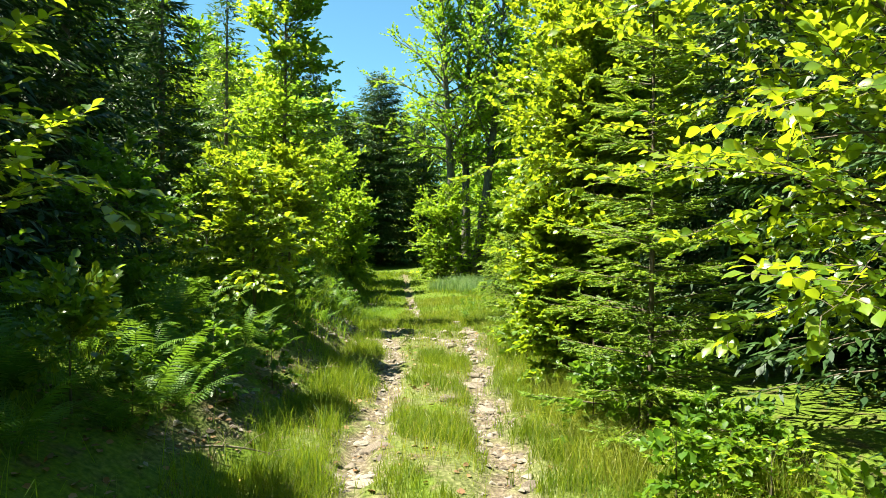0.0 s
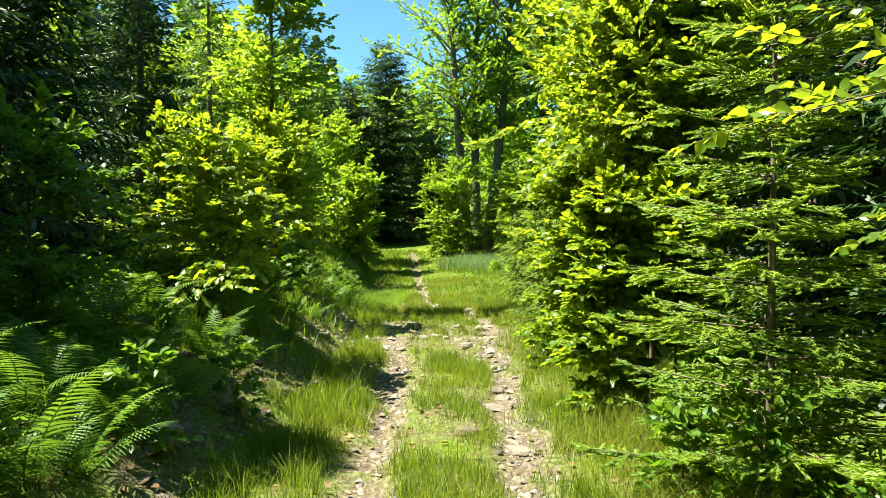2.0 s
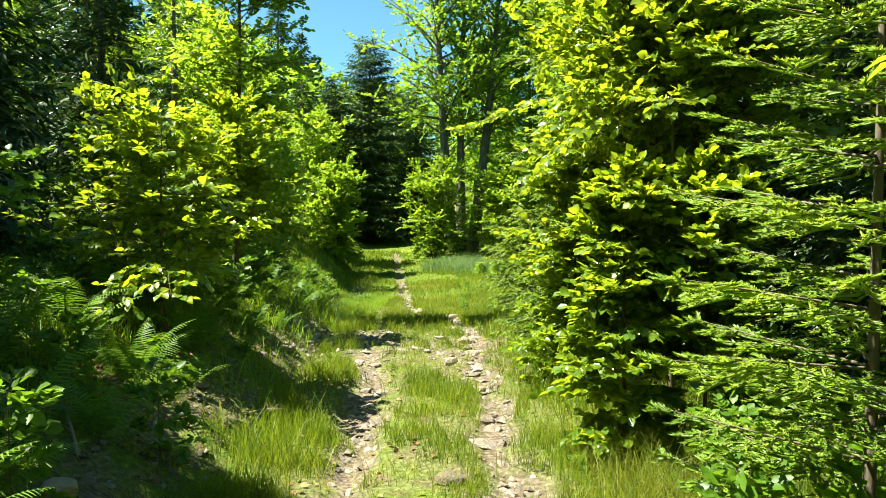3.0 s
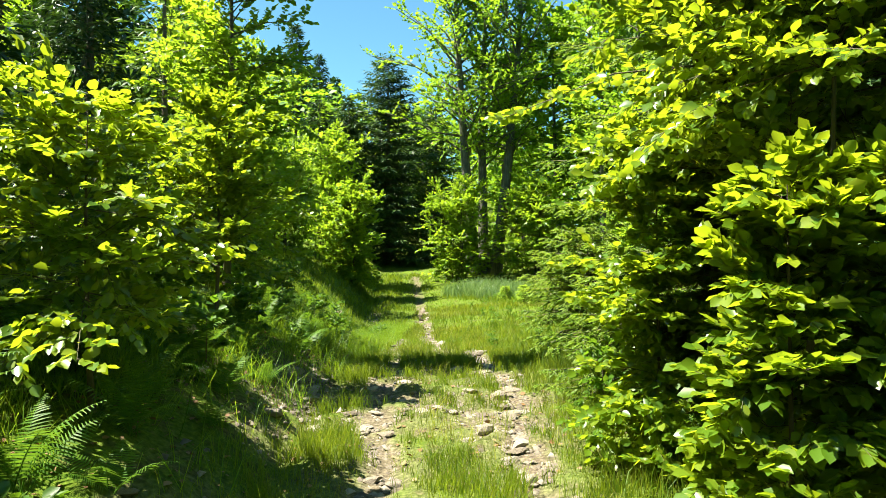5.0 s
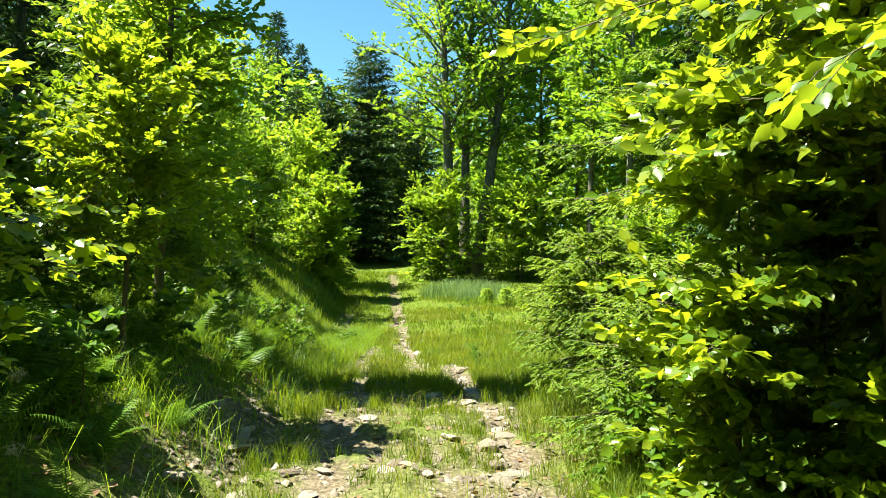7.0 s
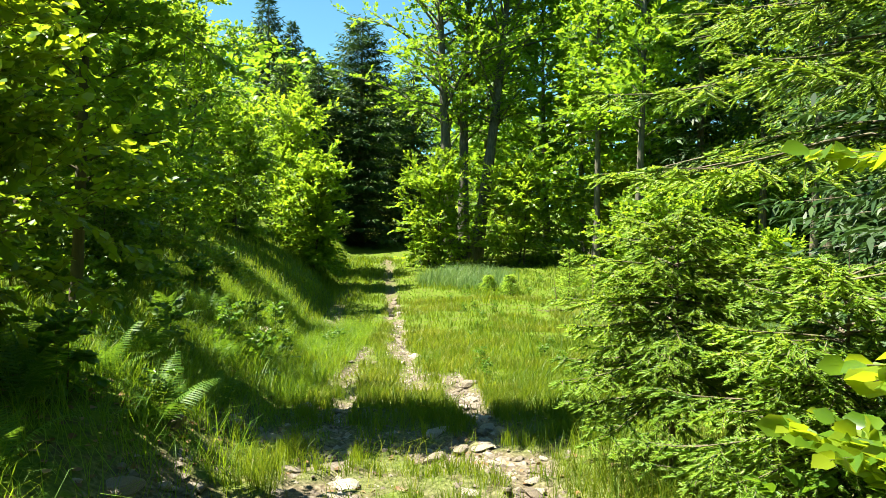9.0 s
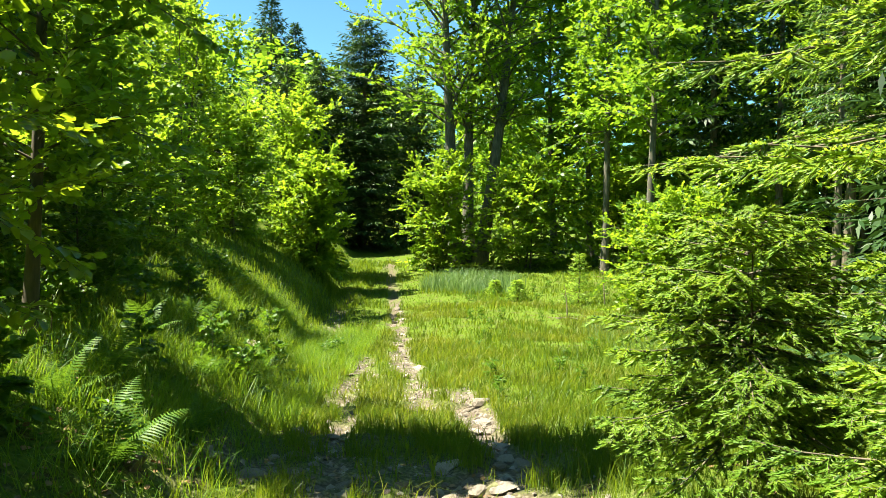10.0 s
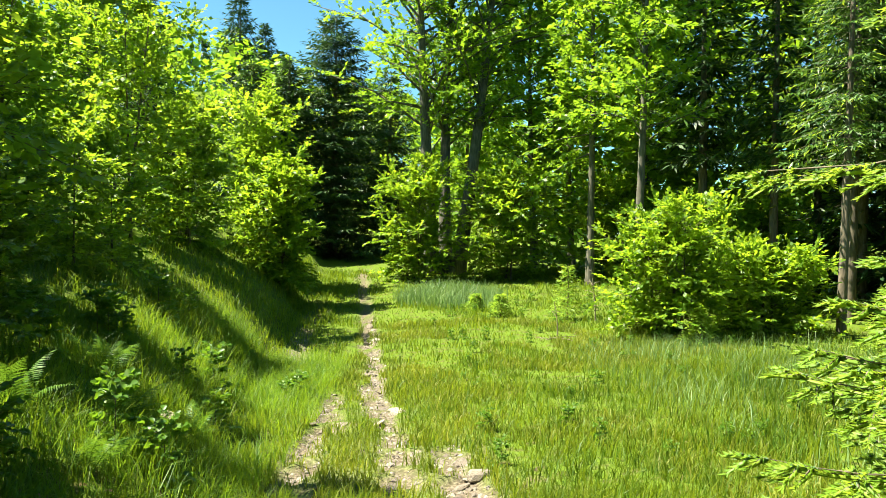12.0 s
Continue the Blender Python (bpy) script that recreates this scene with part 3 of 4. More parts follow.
MID_TREES = [
    ("hazel_tree", "bright young hazel on the grassy bank", -7.0, 33.5, 4.4, 1.6, HAZEL), ("hazel_tree", "bright young hazel on the grassy bank", -4.7, 36.5, 4.4, 1.5, HAZEL),
    ("hazel_tree", "bright leafy hazel on the bank slope", -8.0, 25.0, 5.6, 2.2, HAZEL), ("hazel_tree", "bright leafy hazel on the bank slope", -7.6, 30.5, 7.0, 2.4, HAZEL),
    ("hazel_bush", "sunlit green bush at the clearing edge", 6.2, 29.0, 3.2, 2.0, HAZEL), ("hazel_bush", "low sunlit bush at the clearing edge", 9.0, 30.0, 2.0, 2.0, HAZEL),
    ("maple_bush", "leafy undergrowth below the tall trees", 0.0, 43.0, 5.2, 2.2, HAZEL), ("maple_bush", "leafy undergrowth below the tall trees", 4.0, 43.0, 5.0, 2.6, HAZEL),
    ("maple_bush", "leafy undergrowth at the wood edge", -6.6, 41.0, 6.0, 2.6, HAZEL), ("maple_bush", "leafy undergrowth at the wood edge", 8.6, 42.0, 4.4, 2.6, HAZEL),
    ("maple_bush", "leafy undergrowth at the wood edge", 12.5, 38.0, 3.6, 3.0, ALDER)]
for k, (nm, lb, x, y, h, rad, mt) in enumerate(MID_TREES):
    bushy = [(0, 0, 0.1 * h, 0, 1.0), (-0.25, 0.2, -0.16 * h, 0.1 * h, 0.92), (0.2, -0.2, 0.05 * h, -0.16 * h, 0.88)]
    broadleaf(nm, lb, x, y, h, rad * 0.85, 0.03, 132, 11, 10, 0.13 if y < 36 else 0.16, mt, True, 40 + k, girth=0.04, twig_len=0.5, stems=bushy, flat=0.5)
spruce("spruce_tree", "tall dark spruce behind the track's end", -4.8, 55.0, 14.5, 5.0, 0.02, 38, 10, False, 51, taper=0.6, spray=0.36, step=0.11, mat=FIR, tips=NEEDLE, tip_share=0.3, girth=0.25)
spruce("spruce_tree", "tall dark spruce behind the track's end", -1.6, 58.0, 11.5, 3.6, 0.02, 30, 8, False, 52, taper=0.65, spray=0.36, step=0.11, mat=FIR, tips=NEEDLE, tip_share=0.3, girth=0.22)
spruce("spruce_tree", "dark spruce beside the taller one", -8.8, 51.0, 8.5, 3.6, 0.02, 26, 8, False, 54, spray=0.36, step=0.12, mat=FIR, tips=NEEDLE, tip_share=0.3, girth=0.2)
spruce("spruce_tree", "dark spruce beside the taller one", -7.2, 53.0, 9.8, 4.2, 0.02, 32, 8, False, 55, spray=0.36, step=0.11, mat=FIR, tips=NEEDLE, tip_share=0.3, girth=0.22)
TALL = [(0, 0, -1.0, 0, 1.0), (0.6, 0.4, 1.0, 0.6, 0.95), (1.15, 0, 3.0, 0, 1.0)]
broadleaf("maple_tree", "tall maple with three grey trunks", 0.9, 45.5, 19.0, 4.8, 0.33, 190, 13, 10, 0.22, ALDER, True, 60, girth=0.3, stems=TALL, twig_len=0.9, bark=GREYBARK, rise=0.9, flat=0.5)
for k, (x, y, h) in enumerate([(7.1, 40.5, 17.0), (7.7, 36.5, 18.0)]):
    broadleaf("ash_tree", "slender tall tree with a pale bare trunk", x, y, h, 2.6, 0.3, 70, 12, 9, 0.24, ALDER, True, 61 + k, girth=0.15, twig_len=0.8, bark=GREYBARK, flat=0.5)
spruce("spruce_tree", "spruce with a bare lower trunk at the wood edge", 11.2, 30.0, 15.0, 2.6, 0.3, 24, 6, False, 53, spray=0.2, step=0.08, mat=NEEDLE, tips=SHOOT, tip_share=0.5, girth=0.11, droop=0.7)

# ---- low bushes filling the bank ----
for k, (x, y, h, rad, mt) in enumerate([(-3.7, 4.8, 1.5, 0.8, HERB), (-3.4, 7.6, 1.6, 0.8, HERB), (-3.5, 10.8, 1.7, 0.8, BEECH), (-3.7, 13.2, 1.9, 0.85, BEECH), (-4.2, 17.6, 1.7, 0.75, BEECH), (-4.8, 19.4, 2.0, 0.85, BEECH),
                                       (-5.3, 22.4, 2.2, 0.95, HAZEL), (-5.6, 24.6, 2.2, 0.9, HAZEL), (-4.6, 16.2, 1.5, 0.8, BEECH)]):
    broadleaf("bank_bush", "low leafy bush in the undergrowth of the bank", x, y, h, rad, 0.02, 60, 9, 8, 0.075, mt, seed=160 + k, girth=0.016, flat=0.6, twig_len=0.28, category="bush", group="bushes of the bank")

# ---- the wood around, closed by unseen spruces behind the start ----
spare = np.random.default_rng(5)


def forest(proto, places, height):
    for x, y, h in places:
        s = h / height
        m = Matrix.Translation((x, y, gz(x, y) - 0.1)) @ Matrix.Rotation(spare.random() * 6.283, 4, "Z")
        ob = copy_thing(proto, m)
        ob.scale = (s * spare.uniform(0.85, 1.1), s * spare.uniform(0.85, 1.1), s)


fir = spruce("spruce_tree", "dark spruce in the surrounding wood", -9.6, 6.2, 10.0, 2.9, 0.02, 28, 8, False, 71, spray=0.42, step=0.175, mat=FIR, tips=FIR, girth=0.16, group="spruces of the wood")
ash = broadleaf("ash_tree", "tall leafy tree in the surrounding wood", 13.5, 45.0, 15.0, 3.2, 0.12, 84, 10, 6, 0.38, ALDER, True, 72, girth=0.17, twig_len=0.9, bark=GREYBARK, flat=0.5, group="leafy trees of the wood")
# Added to block light behind the verge; dark needles stand for its shade.
thicket = spruce("spruce_tree", "dark dense spruce behind the verge", 4.4, 6.3, 8.0, 2.2, 0.02, 30, 8, False, 74, droop=0.3, girth=0.12, tip_share=0.1, mat=FIR, tips=FIR, spray=0.2, step=0.085, group="spruces behind the verge")
forest(thicket, [(4.7, 1.0, 8), (4.3, 3.6, 7), (4.3, 9.0, 8), (4.6, 11.2, 7.5), (5.0, 13.2, 8), (4.7, 15.3, 7.5), (6.2, 16.9, 8.5), (7.6, 19.2, 8.5), (6.2, 7.6, 9), (6.3, 10.4, 9)], 8.0)
# Those with negative y are never seen; added behind to block sky light.
forest(fir, [(-9.2, 2.0, 9), (-9.6, 10.5, 9.5), (-11.5, 27.0, 9.5), (-9.4, 16.5, 7), (-13.5, 20, 9), (-12, 4, 12), (-12, 9, 12), (-12.5, 14, 12), (-16, 25, 12), (-16, 30, 11), (-6.5, -3.5, 8),
             (-9, -2, 10),  (7.4, 16.8, 9), (8.0, 6.0, 11), (8.2, 12.0, 12), (9.6, 18.5, 12),              (18.0, 25.5, 15), (18.5, 29.5, 15), (18.8, 33.5, 16), (17.8, 37.5, 16), (21.0, 27.5, 16), (21.5, 32.0, 16), (4.5, -4.0, 9), (-2.5, -9.0, 9), (2.0, -10.0, 9), (-14.0, 50.0, 10),
              (6.3, 3.6, 10), (6.6, 8.8, 11), (7.0, 14.2, 11), (3.4, -1.2, 7), (6.4, -1.5, 10), (-4.2, -3.0, 7), (-5.8, -6.5, 9), (5.6, -8.0, 9),
             (-0.4, -12.0, 10), (-3.4, -13.0, 10), (3.6, -13.0, 10), (-9.0, -8.0, 11), (9.4, -5.0, 11), (9.6, 2.0, 12), (10.2, 9.0, 12), (11.5, 14.0, 12), (-23.3, 111, 19), (-20.4, 114, 16)], 10.0)
forest(ash, [(10.5, 44.0, 16), (17.0, 41.0, 17), (20.5, 38.5, 18), (6.2, 48.0, 15), (9.0, 52.0, 17), (13.0, 51.0, 17), (18.0, 48.0, 18), (23.0, 45.0, 18), (3.0, 54.0, 14), (5.0, 60.0, 15), (-10.5, 34.5, 8.5),
             (-13.0, 38.0, 10), (-13.5, 27.5, 8), (-17.0, 34.0, 11), (-17, 42, 12), (26, 40, 18), (24, 33, 17)], 15.0)


fir_bare = spruce("spruce_tree", "spruce with a bare lower trunk in the dark wood", 13.4, 33.2, 15.0, 2.7, 0.34, 24, 7, False, 73, spray=0.42, step=0.16, mat=FIR, tips=NEEDLE, tip_share=0.4, girth=0.17, droop=0.5, group="bare-trunked spruces of the wood")
forest(fir_bare, [(13.8, 28.6, 15), (15.2, 31.2, 16), (12.6, 36.4, 16), (15.4, 35.8, 16), (11.4, 39.6, 16), (14.6, 25.4, 14), (15.8, 28.4, 16)], 15.0)


def far_woods():
    """Woods on the hillside, too far to pick out."""
    r = np.random.default_rng(81)
    n, per = 330, 170
    tx, ty = r.uniform(-120, 60, n), r.uniform(62, 190, n)
    tz, th = land(tx, ty), r.uniform(9, 14, n)
    conifer = r.random(n) < 0.45
    out = {True: [], False: []}
    for k in range(n):
        u, az = r.random(per) ** 0.8, r.random(per) * 6.283
        if conifer[k]:
            rad = 2.6 * (1 - u) * r.uniform(0.5, 1.0, per)
        else:
            rad = 3.2 * np.sqrt(np.clip(1 - ((u - 0.5) / 0.52) ** 2, 0, 1)) * r.uniform(0.6, 1.05, per)
        p = np.stack([tx[k] + rad * np.cos(az), ty[k] + rad * np.sin(az), tz[k] + u * th[k]], -1)
        d = np.stack([np.cos(az), np.sin(az), np.full(per, -0.35 if conifer[k] else 0.2)], -1) + r.normal(0, 0.35, (per, 3))
        nn = np.array([0, 0, 1.0]) + r.normal(0, 0.5, (per, 3))
        out[bool(conifer[k])].append(scattered(FARLEAF, FARLEAF_F, p, d, nn, r.uniform(0.7, 1.3, per)))
    tagged(new("hillside_spruces", mesh_of("hillside_spruces", out[True], FIR)), "far dark spruces on the hillside", "forest", kind="stuff")
    tagged(new("hillside_woods", mesh_of("hillside_woods", out[False], ALDER)), "far green woods on the hillside", "forest", kind="stuff")


far_woods()

# ---- stones of the track ----


def stone_mesh(seed, flat):
    r = np.random.default_rng(seed)
    bm = bmesh.new()
    bmesh.ops.create_icosphere(bm, subdivisions=2, radius=1.0)
    cuts = [(Vector(unit(r.normal(0, 1, 3))), r.uniform(0.42, 0.8)) for _ in range(9)]
    for v in bm.verts:
        for nrm, lim in cuts:
            over = v.co.dot(nrm) - lim
            if over > 0:
                v.co -= nrm * over
        v.co *= 1 + 0.08 * noise.noise(v.co * 2.3 + Vector((seed, 0, 0)))
        v.co.x *= 1.25
        v.co.z *= flat
    me = bpy.data.meshes.new("stone")
    bm.to_mesh(me)
    bm.free()
    me.materials.append(STONE)
    return me


STONES = [stone_mesh(k, f) for k, f in enumerate((0.30, 0.36, 0.45, 0.26, 0.72, 0.34, 0.42, 0.30))]


def stone(x, y, size, k, tilt=0.18, sink=0.3):
    me = STONES[k % len(STONES)]
    ob = new("stone", me)
    ob.matrix_world = Matrix.LocRotScale((x, y, gz(x, y) + size * 0.4 * (0.5 - sink)), Euler((spare.normal(0, tilt), spare.normal(0, tilt), spare.random() * 6.283)), (size, size * spare.uniform(0.7, 1.0), size))
    return tagged(ob, "pale grey stone bedded in the track", "stone", "stones of the track")


tagged(stone(0.08, 7.4, 0.11, 4, 0.05, 0.1), "rounded pale stone lying in the track")
stone(0.42, 7.1, 0.13, 1), stone(-1.9, 6.4, 0.19, 2), stone(-1.45, 15.9, 0.13, 2)
sx, sy = sown(3000, -2.2, 1.2, 2.5, 34, lambda x, y: bare_at(x, y) ** 2.0 * ((y < 10) | (y > 16)), 91)
for k, (x, y) in enumerate(zip(sx[:150], sy[:150])):
    stone(x, y, float(0.035 + 0.11 * spare.random() ** 2.2), k)
sx, sy = sown(3000, -2.2, 1.0, 9.5, 16.5, lambda x, y: bare_at(x, y) ** 1.5, 94)
for k, (x, y) in enumerate(zip(sx[:175], sy[:175])):
    stone(x, y, float(0.035 + 0.09 * spare.random() ** 2.0), k + 3, 0.12, 0.2)
gxs, gys = sown(70000, -3.6, 1.4, 2.0, 30, lambda x, y: bare_at(x, y) ** 1.8, 92)
gr = np.random.default_rng(93)
PEB = np.array([(1, 0, 0), (-0.5, 0.8, 0), (-0.6, -0.75, 0), (0.1, 0.1, 0.6), (0.5, 0.6, 0.3)])
PEB_F = np.array([(0, 4, 3), (4, 1, 3), (1, 2, 3), (2, 0, 3), (0, 1, 4)])
ng = len(gxs)
az = gr.random(ng) * 6.283
tagged(new("gravel", mesh_of("gravel", [scattered(PEB, PEB_F, np.stack([gxs, gys, land(gxs, gys) - 0.003], -1), np.stack([np.cos(az), np.sin(az), gr.normal(0, 0.15, ng)], -1),
       np.array([0, 0, 1.0]) + gr.normal(0, 0.15, (ng, 3)), 0.008 + 0.05 * gr.random(ng) ** 3.0)], GRAVEL)), "loose pale gravel and stone chips in the ruts", "gravel", kind="stuff")

# ---- grass ----


def clumps(x, y, s):
    return smooth(-0.35, 0.35, wobble(x, y, s) + 0.6 * wobble(x + 9, y - 4, s * 2.7))


x, y = sown(230000, -1.7, 2.2, 0.8, 17, lambda x, y: np.clip(1 - 1.1 * bare_at(x, y), 0, 1) * (0.14 + 0.8 * clumps(x, y, 1.9) ** 1.5) * (1 - 0.35 * smooth(0.9, 1.3, x)) * (1 - 0.8 * smooth(-1.3, -1.55, x)), 1)
h = (0.04 + 0.085 * rng.random(len(x))) * (0.35 + 1.15 * clumps(x, y, 1.9)) + 0.10 * smooth(0.7, 1.1, np.abs(x + 0.1)) * rng.random(len(x))
grass_blades("track_grass", "short sunlit grass along the stony track", x, y, h, rng.uniform(0.003, 0.0065, len(x)), GRASS, 2, 0.5)
x, y = sown(60000, -2.0, 2.4, 0.8, 16, lambda x, y: (smooth(-1.45, -1.2, x) * (1 - smooth(-0.85, -0.75, x)) * smooth(0, 1, 9.8 - y) + 0.5 * smooth(0.75, 0.95, x) * (1 - smooth(1.3, 1.8, x))) * clumps(x, y, 1.2) ** 1.5 * (1 - bare_at(x, y)), 5)
grass_blades("tall_grass", "tall lush grass tufts beside the ruts", x, y, rng.uniform(0.18, 0.42, len(x)), rng.uniform(0.003, 0.007, len(x)), GRASS, 6, 0.6)
x, y = sown(45000, -1.4, 2.4, 1.5, 14, lambda x, y: clumps(x, y, 2.1) * np.where(x > 0.7, 0.9, 0.45) * (1 - bare_at(x, y)), 7)
grass_blades("dry_grass", "pale dry grass on the sunny verge", x, y, rng.uniform(0.08, 0.28, len(x)), rng.uniform(0.003, 0.006, len(x)), DRYGRASS, 8, 0.8)
x, y = sown(26000, 0.85, 2.3, 1.6, 8.0, lambda x, y: clumps(x, y, 1.5) * smooth(0.8, 1.1, x) * (1 - smooth(1.7, 2.3, x)), 21)
grass_blades("verge_grass", "tall pale seeding grass on the sunny verge", x, y, rng.uniform(0.15, 0.45, len(x)), rng.uniform(0.003, 0.006, len(x)), DRYGRASS, 22, 0.9)
x, y = sown(120000, -5.0, -1.5, 1.0, 27, lambda x, y: (0.30 + 0.50 * smooth(6, 11, y)) * (0.2 + 0.8 * clumps(x, y, 0.9)) * smooth(-5, -3.5, x) * (1 - 0.9 * smooth(-2.6, -2.1, x) * smooth(12.5, 10.5, y)), 9)
grass_blades("bank_grass", "long arching grass on the shaded bank", x, y, rng.uniform(0.12, 0.42, len(x)), rng.uniform(0.004, 0.008, len(x)), BANKGRASS, 10, 0.9)
x, y = sown(215000, -7, 12, 14, 47, lambda x, y: np.clip(1 - 1.3 * bare_at(x, y), 0, 1) * (0.4 + 0.5 * clumps(x, y, 0.8)) * np.where(y < 26, 1.0, 0.55), 3)
h = (0.06 + 0.2 * rng.random(len(x)) * clumps(x, y, 0.8)) + 0.22 * smooth(1.5, 3.5, x) * rng.random(len(x)) * (1 - smooth(22, 28, y)) + 0.15 * smooth(-2.0, -3.2, x) * rng.random(len(x))
grass_blades("meadow_grass", "lush yellow-green meadow grass in the clearing", x, y, h, 0.006 + 0.0006 * (y - 12) + 0.006 * rng.random(len(x)), GRASS, 4, 0.5)
x, y = sown(42000, -3.0, 6.5, 15, 23, lambda x, y: np.clip(1 - 1.3 * bare_at(x, y), 0, 1) * (0.3 + 0.7 * clumps(x, y, 1.4)), 18)
grass_blades("meadow_sward", "fine green grass at the near end of the clearing", x, y, rng.uniform(0.06, 0.22, len(x)), rng.uniform(0.004, 0.008, len(x)), GRASS, 19, 0.7)
x, y = sown(70000, -1.6, 7.0, 14.5, 32, lambda x, y: np.clip(1 - 1.3 * bare_at(x, y), 0, 1) * smooth(0.25, 0.75, clumps(x + 4, y, 0.45)), 16)
grass_blades("yellow_grass", "yellowish low grass in the sunny clearing", x, y, rng.uniform(0.06, 0.2, len(x)), 0.006 + 0.0006 * (y - 12) + 0.004 * rng.random(len(x)), DRYGRASS, 17, 0.6)
x, y = sown(9000, -1.0, 4.2, 33, 41, lambda x, y: smooth(1.0, 0.6, np.hypot((x - 1.2) / 2.2, (y - 37) / 2.6)), 12)
grass_blades("rush_patch", "blue-green rushes at the clearing edge", x, y, rng.uniform(0.35, 0.7, len(x)), rng.uniform(0.015, 0.03, len(x)), RUSH, 13, 0.5)
x, y = sown(9000, 3.0, 9.0, 17, 27, lambda x, y: 0.7 * clumps(x, y, 0.7), 14)
grass_blades("feathery_grass", "tall pale seeding grass in the clearing", x, y, rng.uniform(0.3, 0.6, len(x)), rng.uniform(0.005, 0.010, len(x)), RUSH, 15, 0.6)

# ---- ferns ----


def frond_mesh(seed, length=0.75):
    """One frond: an arching stalk with paired, toothed leaflets."""
    r = np.random.default_rng(seed)
    n = 25
    u = np.linspace(0.16, 1, n)
    spine = lambda t: np.stack([0.05 * np.sin(t * 3 + seed), t * 0.84, 0.80 * t - 0.56 * t ** 2.0], -1) * length
    pieces = [tube(spine(np.linspace(0, 1, 9)), np.linspace(0.006, 0.001, 9), 4)]
    pos, tan = spine(u), unit(np.gradient(spine(u), axis=0))
    wid = 0.185 * length * np.sin(np.clip(u, 0, 1) ** 0.6 * np.pi * 0.985) ** 0.9 + 0.008
    teeth = 6
    for sd in (-1.0, 1.0):
        for k in range(n):
            lat = unit(np.cross(tan[k], [0, 0, 1.0])) * sd
            d = unit(lat + 0.32 * tan[k] + np.array([0, 0, r.normal(-0.12, 0.08)]))
            t = np.linspace(0, 1, teeth + 1)
            mid = pos[k] + d * (t * wid[k])[:, None] - np.array([0, 0, 0.18]) * (t ** 2 * wid[k])[:, None]
            half = 0.0078 * length / 0.75 * np.sqrt(np.clip(1.02 - t, 0, 1)) * (0.45 + 0.55 * wid[k] / 0.2) * np.where(np.arange(teeth + 1) % 2, 1.12, 0.86)
            v = np.concatenate([mid + tan[k] * half[:, None], mid - tan[k] * half[:, None]])
            i = np.arange(teeth)
            pieces.append((v, np.stack([i, i + 1, i + teeth + 2, i + teeth + 1], -1)))
    return mesh_of("frond", pieces, FERN)


FRONDS = [frond_mesh(k, L) for k, L in enumerate((0.8, 0.7, 0.9))]


def fern(x, y, scale, k, fronds=8):
    root = thing("fern", x, y, gz(x, y) - 0.02, "green fern with arching toothed fronds on the bank", "fern", "ferns of the bank")
    for q in range(fronds):
        ob = part("frond", FRONDS[(q + k) % 3], root)
        s = scale * spare.uniform(0.75, 1.15)
        ob.matrix_local = Matrix.LocRotScale((0, 0, 0), Euler((spare.uniform(0.15, 0.75), spare.normal(0, 0.12), q * 6.283 / fronds + spare.normal(0, 0.25))), (s, s, s))
    return root


for k, (x, y, s) in enumerate([(-2.3, 3.9, 1.0), (-2.7, 4.5, 1.1), (-2.1, 5.3, 1.0), (-2.9, 5.9, 1.15), (-2.2, 6.6, 0.9), (-2.75, 7.3, 1.1), (-2.2, 8.2, 0.85), (-2.9, 8.6, 1.1), (-2.1, 9.2, 0.8), (-3.3, 7.0, 1.2),
                              (-3.1, 9.9, 1.1), (-2.4, 10.7, 0.95), (-2.9, 11.4, 1.0), (-2.2, 11.9, 0.75), (-3.3, 12.3, 1.1), (-2.55, 12.7, 0.8), (-2.0, 13.4, 0.7), (-2.6, 14.0, 0.75), (-3.0, 4.0, 1.1), (-3.4, 5.0, 1.1),
                              (-2.35, 3.1, 0.9), (-2.4, 16.2, 0.7), (-2.7, 17.5, 0.75), (-1.95, 14.6, 0.6), (-2.7, 15.0, 0.85), (-3.1, 16.6, 0.8), (-2.3, 18.2, 0.6), (-3.2, 18.4, 0.8), (-2.9, 13.4, 0.9),
                              (-2.0, 5.6, 0.75), (-2.5, 5.2, 0.85), (-2.45, 5.9, 0.9), (-2.05, 6.1, 0.8), (-2.6, 6.5, 0.9), (-2.05, 7.2, 0.75), (-2.55, 7.9, 0.85), (-2.6, 3.5, 0.9), (-2.1, 4.7, 0.7), (-2.3, 9.9, 0.8), (-1.95, 8.6, 0.6), (-1.85, 9.9, 0.55), (-2.0, 10.6, 0.65), (-1.9, 11.5, 0.55), (-2.4, 11.3, 0.75)]):
    fern(x, y, s * 0.95, k)

# ---- herbs, brambles and small saplings ----
herb = broadleaf("herb", "leafy green herb on the verge", -2.1, 4.9, 0.5, 0.22, 0.1, 16, 3, 6, 0.06, HERB, seed=101, girth=0.006, twig_len=0.14, category="plant", group="herbs of the verge", flat=0.5)
bramble = broadleaf("bramble", "low bramble with broad pale green leaves", 1.85, 3.1, 0.5, 0.45, 0.05, 24, 4, 5, 0.055, HAZEL, seed=102, girth=0.008, twig_len=0.2, category="bush", group="brambles of the verge", flat=0.5)


def sprinkle(proto, places, low=0.7, high=1.25):
    for x, y in places:
        ob = copy_thing(proto, Matrix.Translation((x, y, gz(x, y) - 0.03)) @ Matrix.Rotation(spare.random() * 6.283, 4, "Z"))
        s = spare.uniform(low, high)
        ob.scale = (s, s, s * spare.uniform(0.8, 1.2))


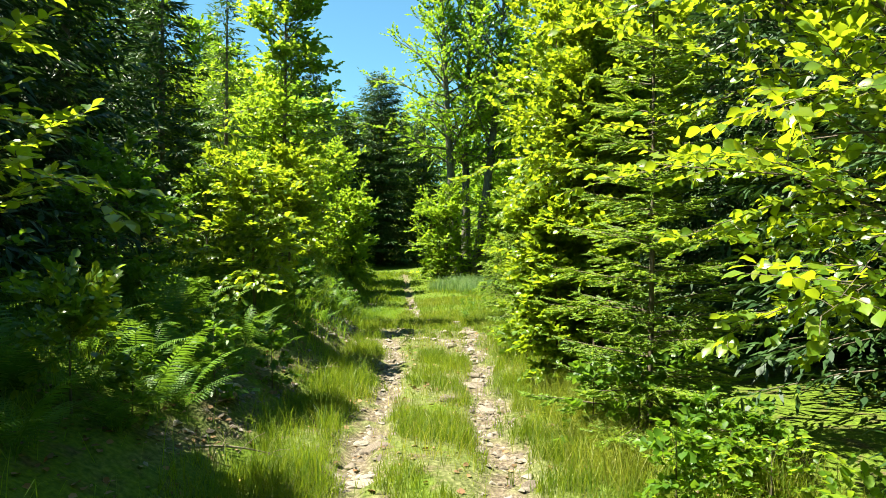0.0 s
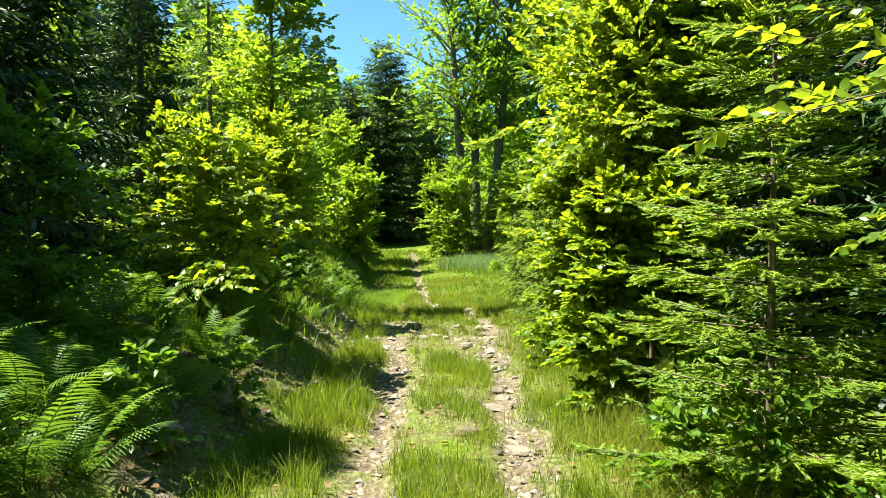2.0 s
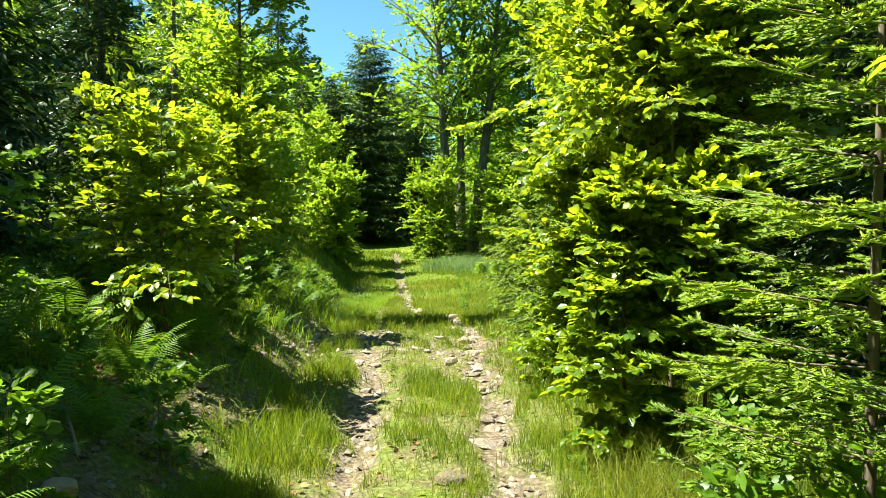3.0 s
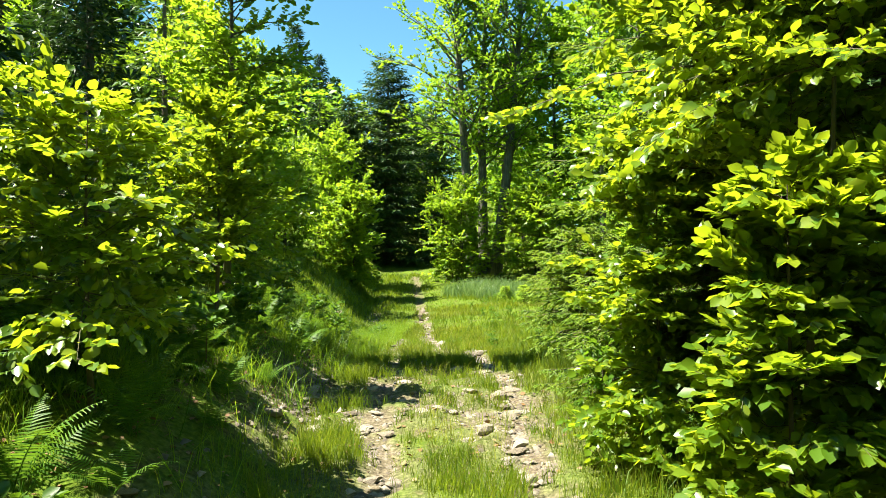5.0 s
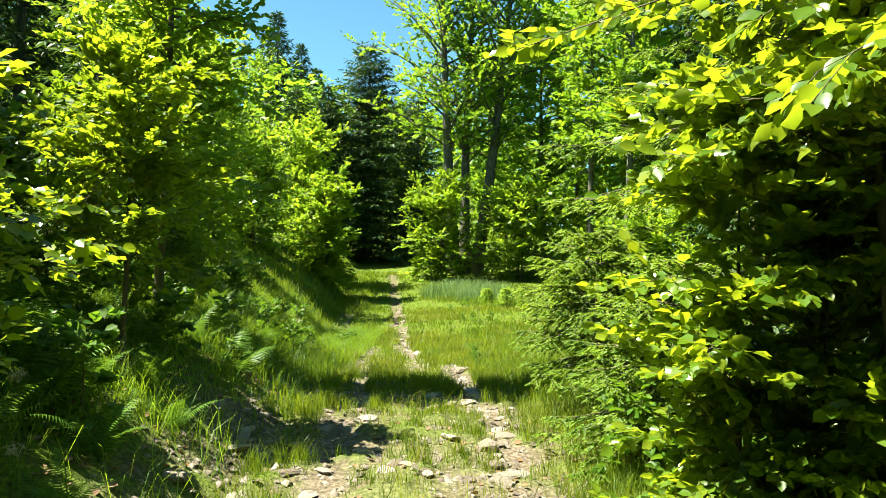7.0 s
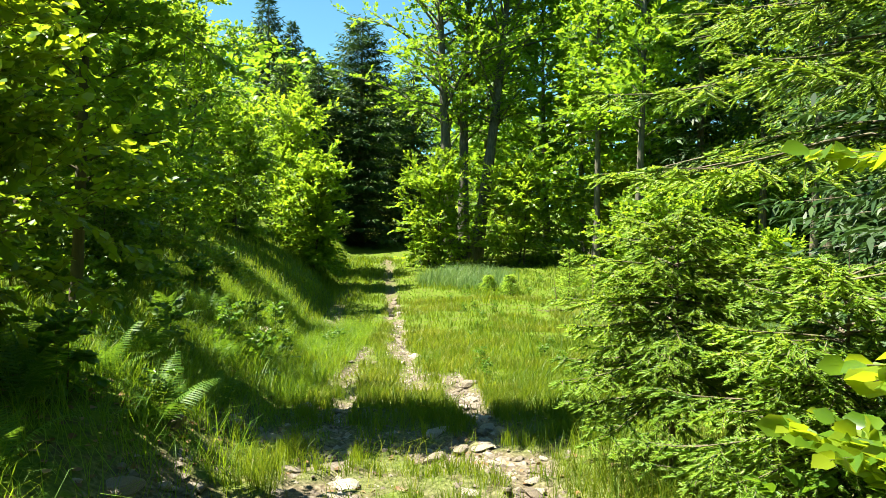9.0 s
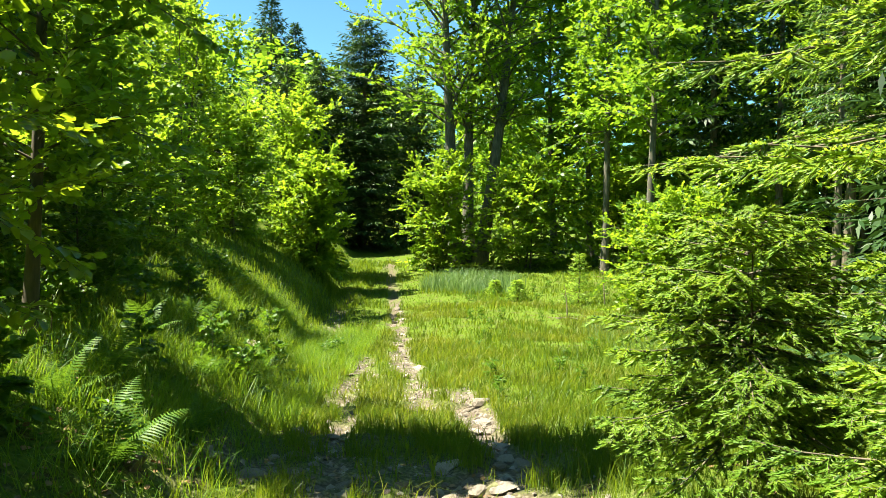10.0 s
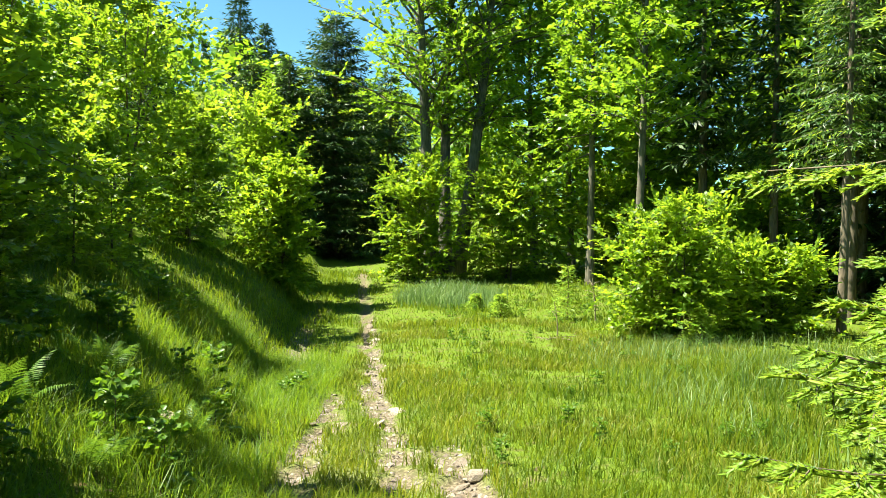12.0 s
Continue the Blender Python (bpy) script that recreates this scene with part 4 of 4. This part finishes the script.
hx, hy = sown(100, -4.2, -1.7, 1.8, 24, lambda x, y: 0.5 + 0 * x, 103)
sprinkle(herb, zip(hx, hy))
hx, hy = sown(60, 1.1, 2.4, 2.2, 12, lambda x, y: 0.45 + 0 * x, 104)
sprinkle(herb, zip(hx, hy))
hx, hy = sown(150, -1.0, 7.0, 18, 37, lambda x, y: 0.6 * (x > 0.4) + 0 * x, 105)
sprinkle(herb, zip(hx, hy), 0.35, 0.65)
sprinkle(bramble, [(1.35, 3.9), (1.9, 4.2), (1.5, 4.7), (2.1, 5.9), (1.5, 6.4), (1.9, 7.2), (1.6, 2.4), (2.3, 2.6), (2.4, 9.9)], 0.5, 0.9)
for k, (x, y, h) in enumerate([(4.3, 32.0, 1.7), (2.5, 33.0, 0.75), (1.9, 34.5, 0.6), (6.4, 27.6, 0.9), (10.4, 27.0, 1.6)]):
    spruce("spruce_sapling", "small bright spruce in the clearing", x, y, h, 0.42 * h ** 0.5, 0.03, 11, 7, False, 110 + k, spray=0.13, step=0.06, mat=SHOOT, tips=SHOOT, girth=0.02, droop=-0.1)


def dead_sapling(x, y, h, seed, n):
    r = np.random.default_rng(seed)
    root = thing("dead_sapling", x, y, gz(x, y) - 0.03, "bare dead sapling with brown twigs", "tree")
    part("trunk", mesh_of("trunk", [tube(bent(np.zeros(3), np.array([-0.1 * h, 0, h]), (0.03, 0, 0)), np.linspace(0.022, 0.005, 6), 6)], DRYTWIG, True), root)
    for _ in range(n):
        u, az = r.uniform(0.2, 0.95), r.random() * 6.283
        p = np.array([-0.1 * h * u, 0, h * u])
        e = p + np.array([math.cos(az), math.sin(az), r.uniform(0.0, 0.9)]) * h * 0.3 * (1.1 - u)
        part("twig", mesh_of("twig", [tube(bent(p, e, (0, 0, 0.02), 4), np.linspace(0.008, 0.002, 4), 4)], DRYTWIG, True), root)


dead_sapling(3.36, 28.8, 0.95, 120, 4)
dead_sapling(5.0, 31.5, 1.6, 121, 16)


# ---- small finds ----
UMBEL = foliage("pale_umbel", (0.45, 0.40, 0.26), (0.58, 0.52, 0.36), (0.68, 0.64, 0.5), (0.5, 0.5, 0.3), 0.2, 0.7)


def umbel_plant(x, y, h, seed):
    r = np.random.default_rng(seed)
    root = thing("umbel_plant", x, y, gz(x, y) - 0.02, "wild umbel with a pale flower head on the bank", "flower", "umbels of the bank")
    top = np.array([0.12, -0.05, h])
    part("stem", mesh_of("stem", [tube(bent(np.zeros(3), top, (0.04, 0, 0), 6), np.linspace(0.005, 0.002, 6), 5)], HERB, True), root)
    pieces = []
    for k in range(12):
        d = unit(np.array([r.normal(0, 0.6), r.normal(0, 0.6), 1.0])) * r.uniform(0.035, 0.06)
        pieces.append(tube([top, top + d], [0.001, 0.001], 3))
        n = 10
        pieces.append(scattered(FARLEAF, FARLEAF_F, np.repeat((top + d)[None], n, 0) + r.normal(0, 0.006, (n, 3)), r.normal(0, 1, (n, 3)), np.array([0, 0, 1.0]) + r.normal(0, 0.3, (n, 3)), r.uniform(0.006, 0.012, n)))
    tagged(part("flower_head", mesh_of("flower_head", pieces, UMBEL), root, "pale cream flower head"), kind="stuff")


for k, (x, y, h) in enumerate([(-1.75, 9.2, 0.62), (-1.95, 9.55, 0.7), (-2.3, 9.0, 0.66), (-2.1, 16.5, 0.5)]):
    umbel_plant(x, y, h, 130 + k)


def dead_branch(x, y, length, turn, seed, lift=0.04):
    r = np.random.default_rng(seed)
    root = thing("dead_branch", x, y, gz(x, y) + lift, "dry brown dead branch lying on the bank", "branch", "dead branches")
    d = np.array([math.cos(turn), math.sin(turn), 0.0])
    e = d * length
    e[2] = gz(x + e[0], y + e[1]) - gz(x, y)
    part("stick", mesh_of("stick", [tube(bent(np.zeros(3), e, (0, 0, 0.04), 6), np.linspace(0.012, 0.004, 6), 5)], DRYTWIG, True), root)
    for k in range(6):
        u = r.uniform(0.25, 0.95)
        p = e * u
        q = p + (d * r.uniform(0.3, 0.8) + r.normal(0, 0.4, 3) + np.array([0, 0, 0.3])) * length * 0.25
        part("twig", mesh_of("twig", [tube(bent(p, q, (0, 0, 0.02), 4), np.linspace(0.005, 0.0015, 4), 4)], DRYTWIG, True), root)


for k, (x, y, L, a) in enumerate([(-1.75, 5.0, 0.7, 0.6), (-2.0, 6.9, 0.6, 2.2), (-1.5, 8.6, 0.5, 0.3), (-3.9, 23.5, 1.3, 1.9), (-3.7, 24.0, 1.1, 2.3), (-4.0, 24.4, 1.2, 1.5), (3.0, 28.4, 0.9, 0.3), (3.6, 28.2, 0.8, 2.7), (2.0, 15.5, 1.0, 0.2), (1.5, 4.3, 0.5, 1.0)]):
    dead_branch(x, y, L, a, 140 + k)

# fallen leaves on bare and shaded soil
DEADLEAF = foliage("fallen_leaf", (0.14, 0.08, 0.035), (0.24, 0.14, 0.06), (0.36, 0.25, 0.13), (0.2, 0.1, 0.03), 0.1, 0.7)
x, y = sown(9000, -4.0, 2.2, 1.5, 16, lambda x, y: 0.25 + 0.5 * smooth(-1.3, -2.0, x) - 0.15 * clumps(x, y, 1.9), 150)
n = len(x)
az = rng.random(n) * 6.283
tagged(new("leaf_litter", mesh_of("leaf_litter", [scattered(LEAF, LEAF_F, np.stack([x, y, land(x, y) + 0.012], -1), np.stack([np.cos(az), np.sin(az), rng.normal(0, 0.2, n)], -1),
       np.array([0, 0, 1.0]) + rng.normal(0, 0.35, (n, 3)), rng.uniform(0.03, 0.065, n))], DEADLEAF)), "brown fallen leaves on the bank and verge", "leaf litter", kind="stuff")
